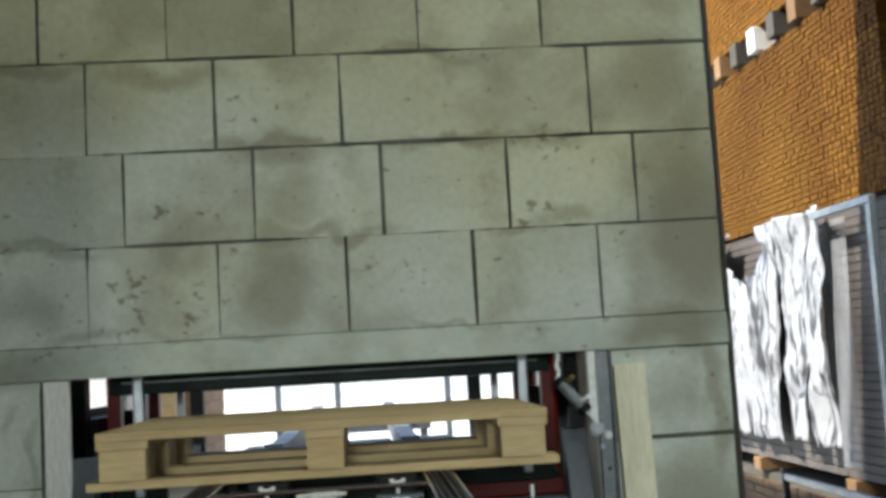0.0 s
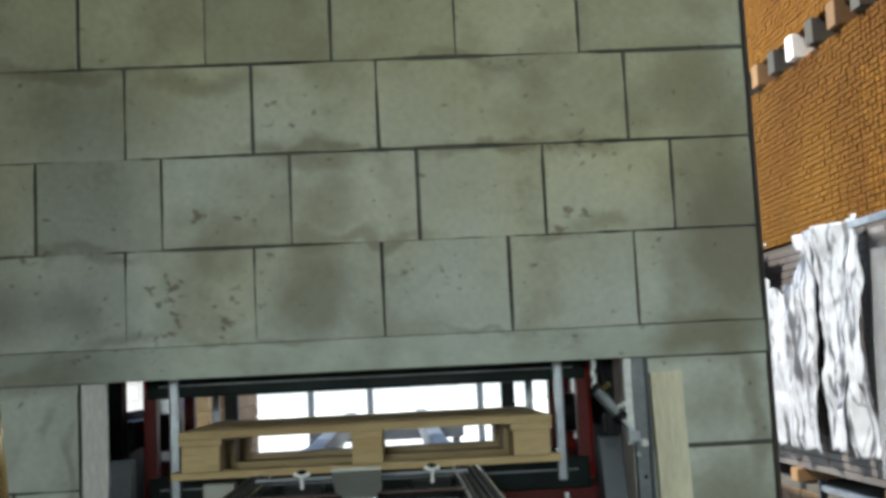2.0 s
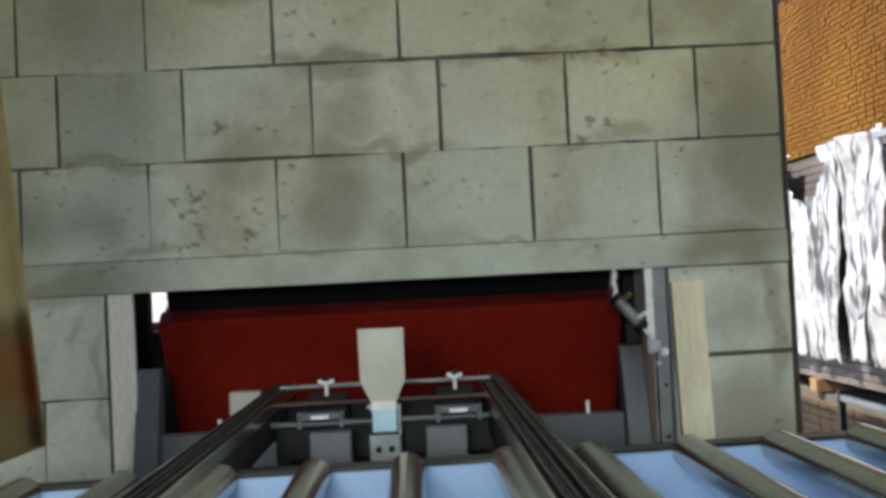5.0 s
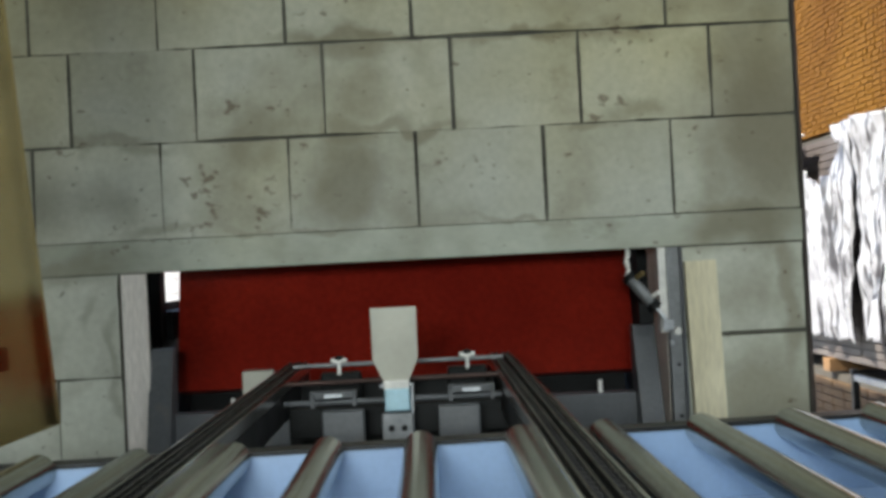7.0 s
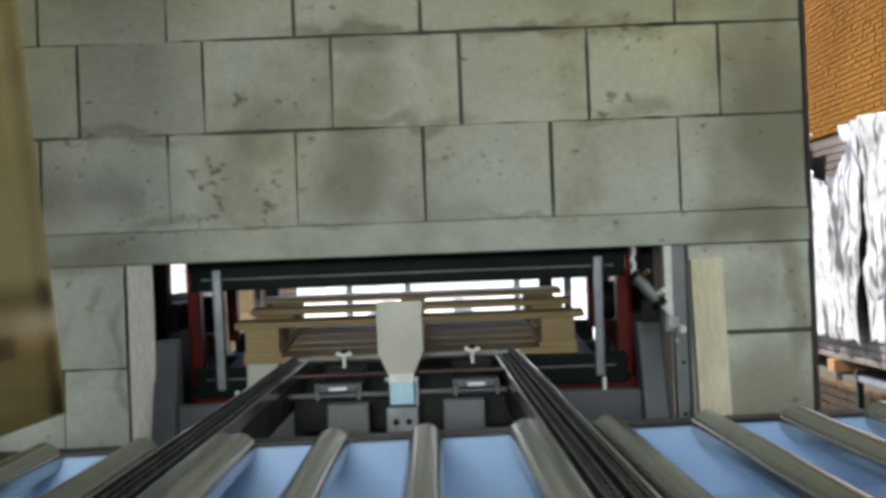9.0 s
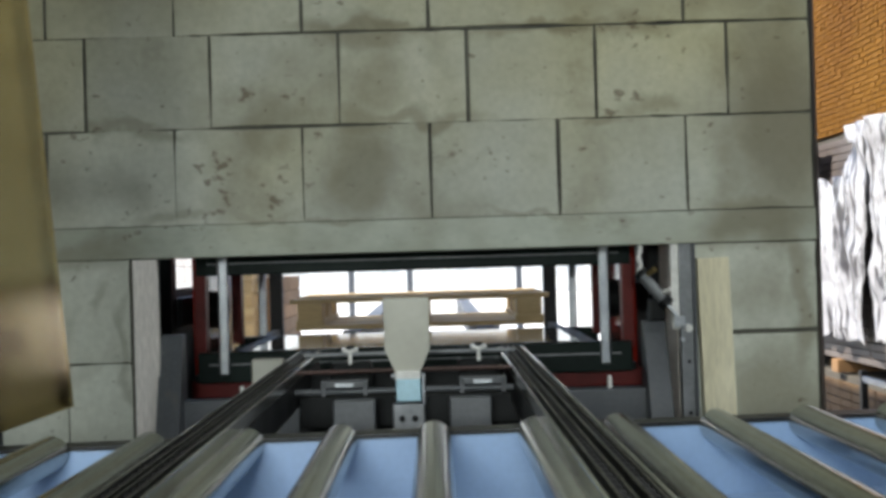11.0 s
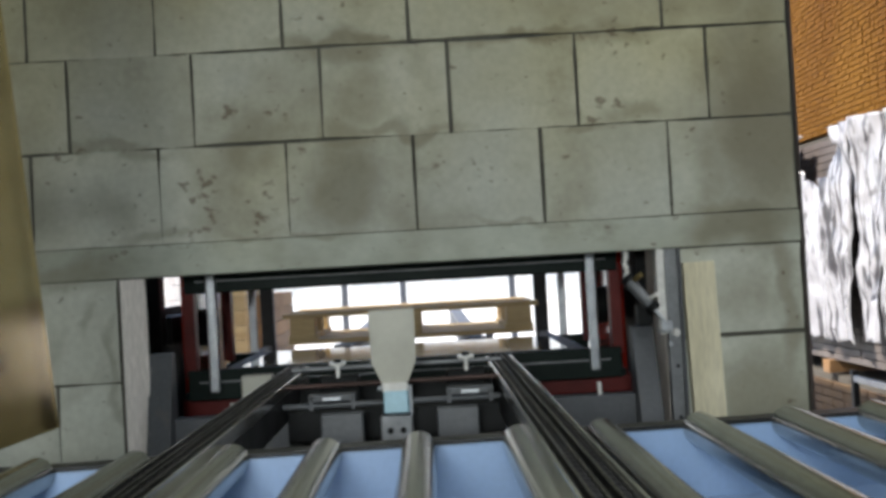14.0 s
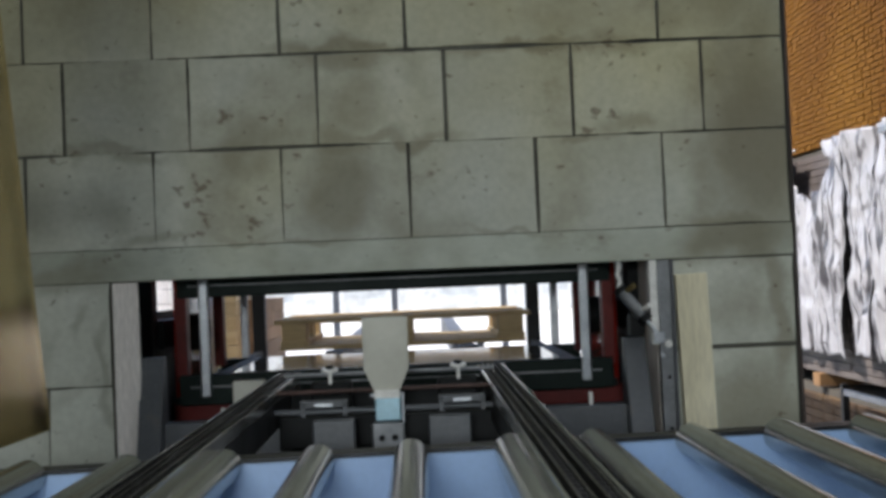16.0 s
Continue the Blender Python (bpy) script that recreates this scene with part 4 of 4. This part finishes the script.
def course(z0, z1, joints, x0, x1):
    xs = [x0] + [j for j in joints if x0 + 0.03 < j < x1 - 0.03] + [x1]
    for a, b in zip(xs, xs[1:]):
        rnd = random.Random(round(a * 991 + z0 * 577))
        nx, nz = max(2, int((b - a) / 0.035)), max(2, int((z1 - z0) / 0.035))
        rim = [(a + (b - a) * i / nx, z0, 0, 1) for i in range(nx)] + [(b, z0 + (z1 - z0) * i / nz, -1, 0) for i in range(nz)]
        rim += [(b - (b - a) * i / nx, z1, 0, -1) for i in range(nx)] + [(a, z1 - (z1 - z0) * i / nz, 1, 0) for i in range(nz)]
        bm = bmesh.new()
        rings = [[], [], []]
        for k, (x, z, ix, iz) in enumerate(rim):
            if k in (0, nx, nx + nz, 2 * nx + nz):
                ix = 1 if x == a else -1
                iz = 1 if z == z0 else -1
            gx, gz = ix * joint(x, z, True), iz * joint(x, z, False) * 1.15
            soft = 0.35 * (abs(gx) + abs(gz))
            cx, cz = (a + b) / 2, (z0 + z1) / 2
            for ring, y, s in ((rings[0], 0.05, 0.0), (rings[1], soft, 0.0), (rings[2], 0.0, 1.0)):
                sx = (1 if ix > 0 else -1 if ix < 0 else 0) * soft * s
                sz = (1 if iz > 0 else -1 if iz < 0 else 0) * soft * s
                ring.append(bm.verts.new((x + gx + sx - a, y, z + gz + sz - z0)))
        m = len(rim)
        for lo, hi in zip(rings, rings[1:]):
            for i in range(m):
                bm.faces.new((lo[i], lo[(i + 1) % m], hi[(i + 1) % m], hi[i]))
        bm.faces.new(rings[2])
        ob = new("concrete_block", mesh_of("concrete_block", bm, M_BLOCK))
        ob.parent, ob.location = wall, (a, rnd.uniform(-0.0004, 0.0004), z0)


EDGE = DOOR_L - 0.008
course(1.331, 1.63, [-2.0, -1.6, -1.2, -0.8, -0.4, 0.0, 0.402, 0.804], -2.6, EDGE)
course(1.63, 1.923, [-1.88, -1.48, -1.075, -0.683, -0.28, 0.123, 0.526, 0.94], -2.6, EDGE)
course(1.923, 2.217, [-2.0, -1.6, -1.195, -0.793, -0.393, 0.005, 0.807], -2.6, EDGE)
course(2.217, 2.50, [-2.13, -1.73, -1.33, -0.935, -0.535, -0.135, 0.265, 0.665], -2.6, EDGE)
course(2.545, 2.80, [-2.0, -1.6, -1.2, -0.81, -0.41, 0.0, 0.4, 0.8, 1.2, 1.6, 2.0, 2.4], -2.6, 3.3)
course(2.502, 2.543, [-1.1, 0.1], -2.6, EDGE)
course(2.80, 3.09, [-1.8, -1.4, -1.0, -0.6, -0.2, 0.2, 0.6, 1.0, 1.4, 1.8, 2.2], -2.6, 3.3)
for z0, z1, off in ((0.905, 1.226, 0.0), (0.61, 0.905, 0.2), (0.31, 0.61, 0.0), (0.005, 0.31, 0.2)):
    course(z0, z1, [-2.15 + off, -1.75 + off, -1.35 + off], -2.6, OPEN_L - 0.004)
for z0, z1 in ((0.945, 1.226), (0.655, 0.945), (0.36, 0.655), (0.005, 0.36)):
    course(z0, z1, [], OPEN_R + 0.006, EDGE)


# ---- what moves ----
def drum_angle(t):
    keys = [(0, 0), (3.15, 0), (3.3, 4), (3.4, 8.3), (3.6, 13), (3.8, 18.5), (4.0, 26.5), (4.2, 35), (4.7, 49), (5.2, 62), (5.7, 78), (6.3, 94.7), (6.6, 98.1),
            (7.0, 105), (7.4, 115), (7.8, 133), (8.2, 148), (8.5, 159), (8.8, 168), (9.0, 175), (9.15, 180), (16, 180)]
    for (a, u), (b, v) in zip(keys, keys[1:]):
        if t <= b:
            return u + (v - u) * (t - a) / (b - a)
    return 180.0


def motions():
    turn_times = [0, 3.15, 3.3, 3.4, 3.6, 3.8, 4.0, 4.2, 4.7, 5.2, 5.7, 6.3, 6.6, 7.0, 7.4, 7.8, 8.2, 8.5, 8.8, 9.0, 9.15, 9.3, 16.0]
    walk(drum, [(t, pose(*AXIS, -drum_angle(t))) for t in turn_times])
    low = -0.057
    rows = []
    for t, near in ((0.0, -0.634), (0.5, -0.48), (1.0, -0.33), (1.5, -0.18), (2.0, -0.03), (2.5, 0.13), (3.0, 0.30), (3.15, 0.33)):
        rows.append((t, pose(MID, near + PL / 2, RAIL_Z + 0.072 - 0.042 * t / 3.15)))
    for t in turn_times[2:-2]:
        k = min(1.0, max(0.0, (t - 4.7) / 1.6))
        rows.append((t, pose(*AXIS, -drum_angle(t)) @ Matrix.Translation((0, 0, low - 2 * low * k))))
    for t, far, drop in ((9.3, 0.90, 0.0), (9.8, 1.35, 0.004), (10.4, 1.80, 0.012), (11.0, 2.09, 0.018), (11.4, 2.14, 0.018), (12.5, 2.15, 0.018), (16.0, 2.15, 0.018)):
        rows.append((t, pose(MID, far, AXIS[2] + low - drop, -180)))
    walk(pallet, rows)
    walk(tongue, [(t, pose(*TONGUE_AT, a)) for t, a in ((0, 84), (1.7, 84), (1.9, 74), (2.1, 50), (2.3, 24), (2.5, 4), (2.65, 0), (16.0, 0))])
    for ob in lifted:
        walk(ob, [(t, pose(0, 0, z)) for t, z in ((0, -0.045), (1.5, -0.045), (1.9, -0.004), (2.1, 0.0), (16.0, 0.0))])


motions()
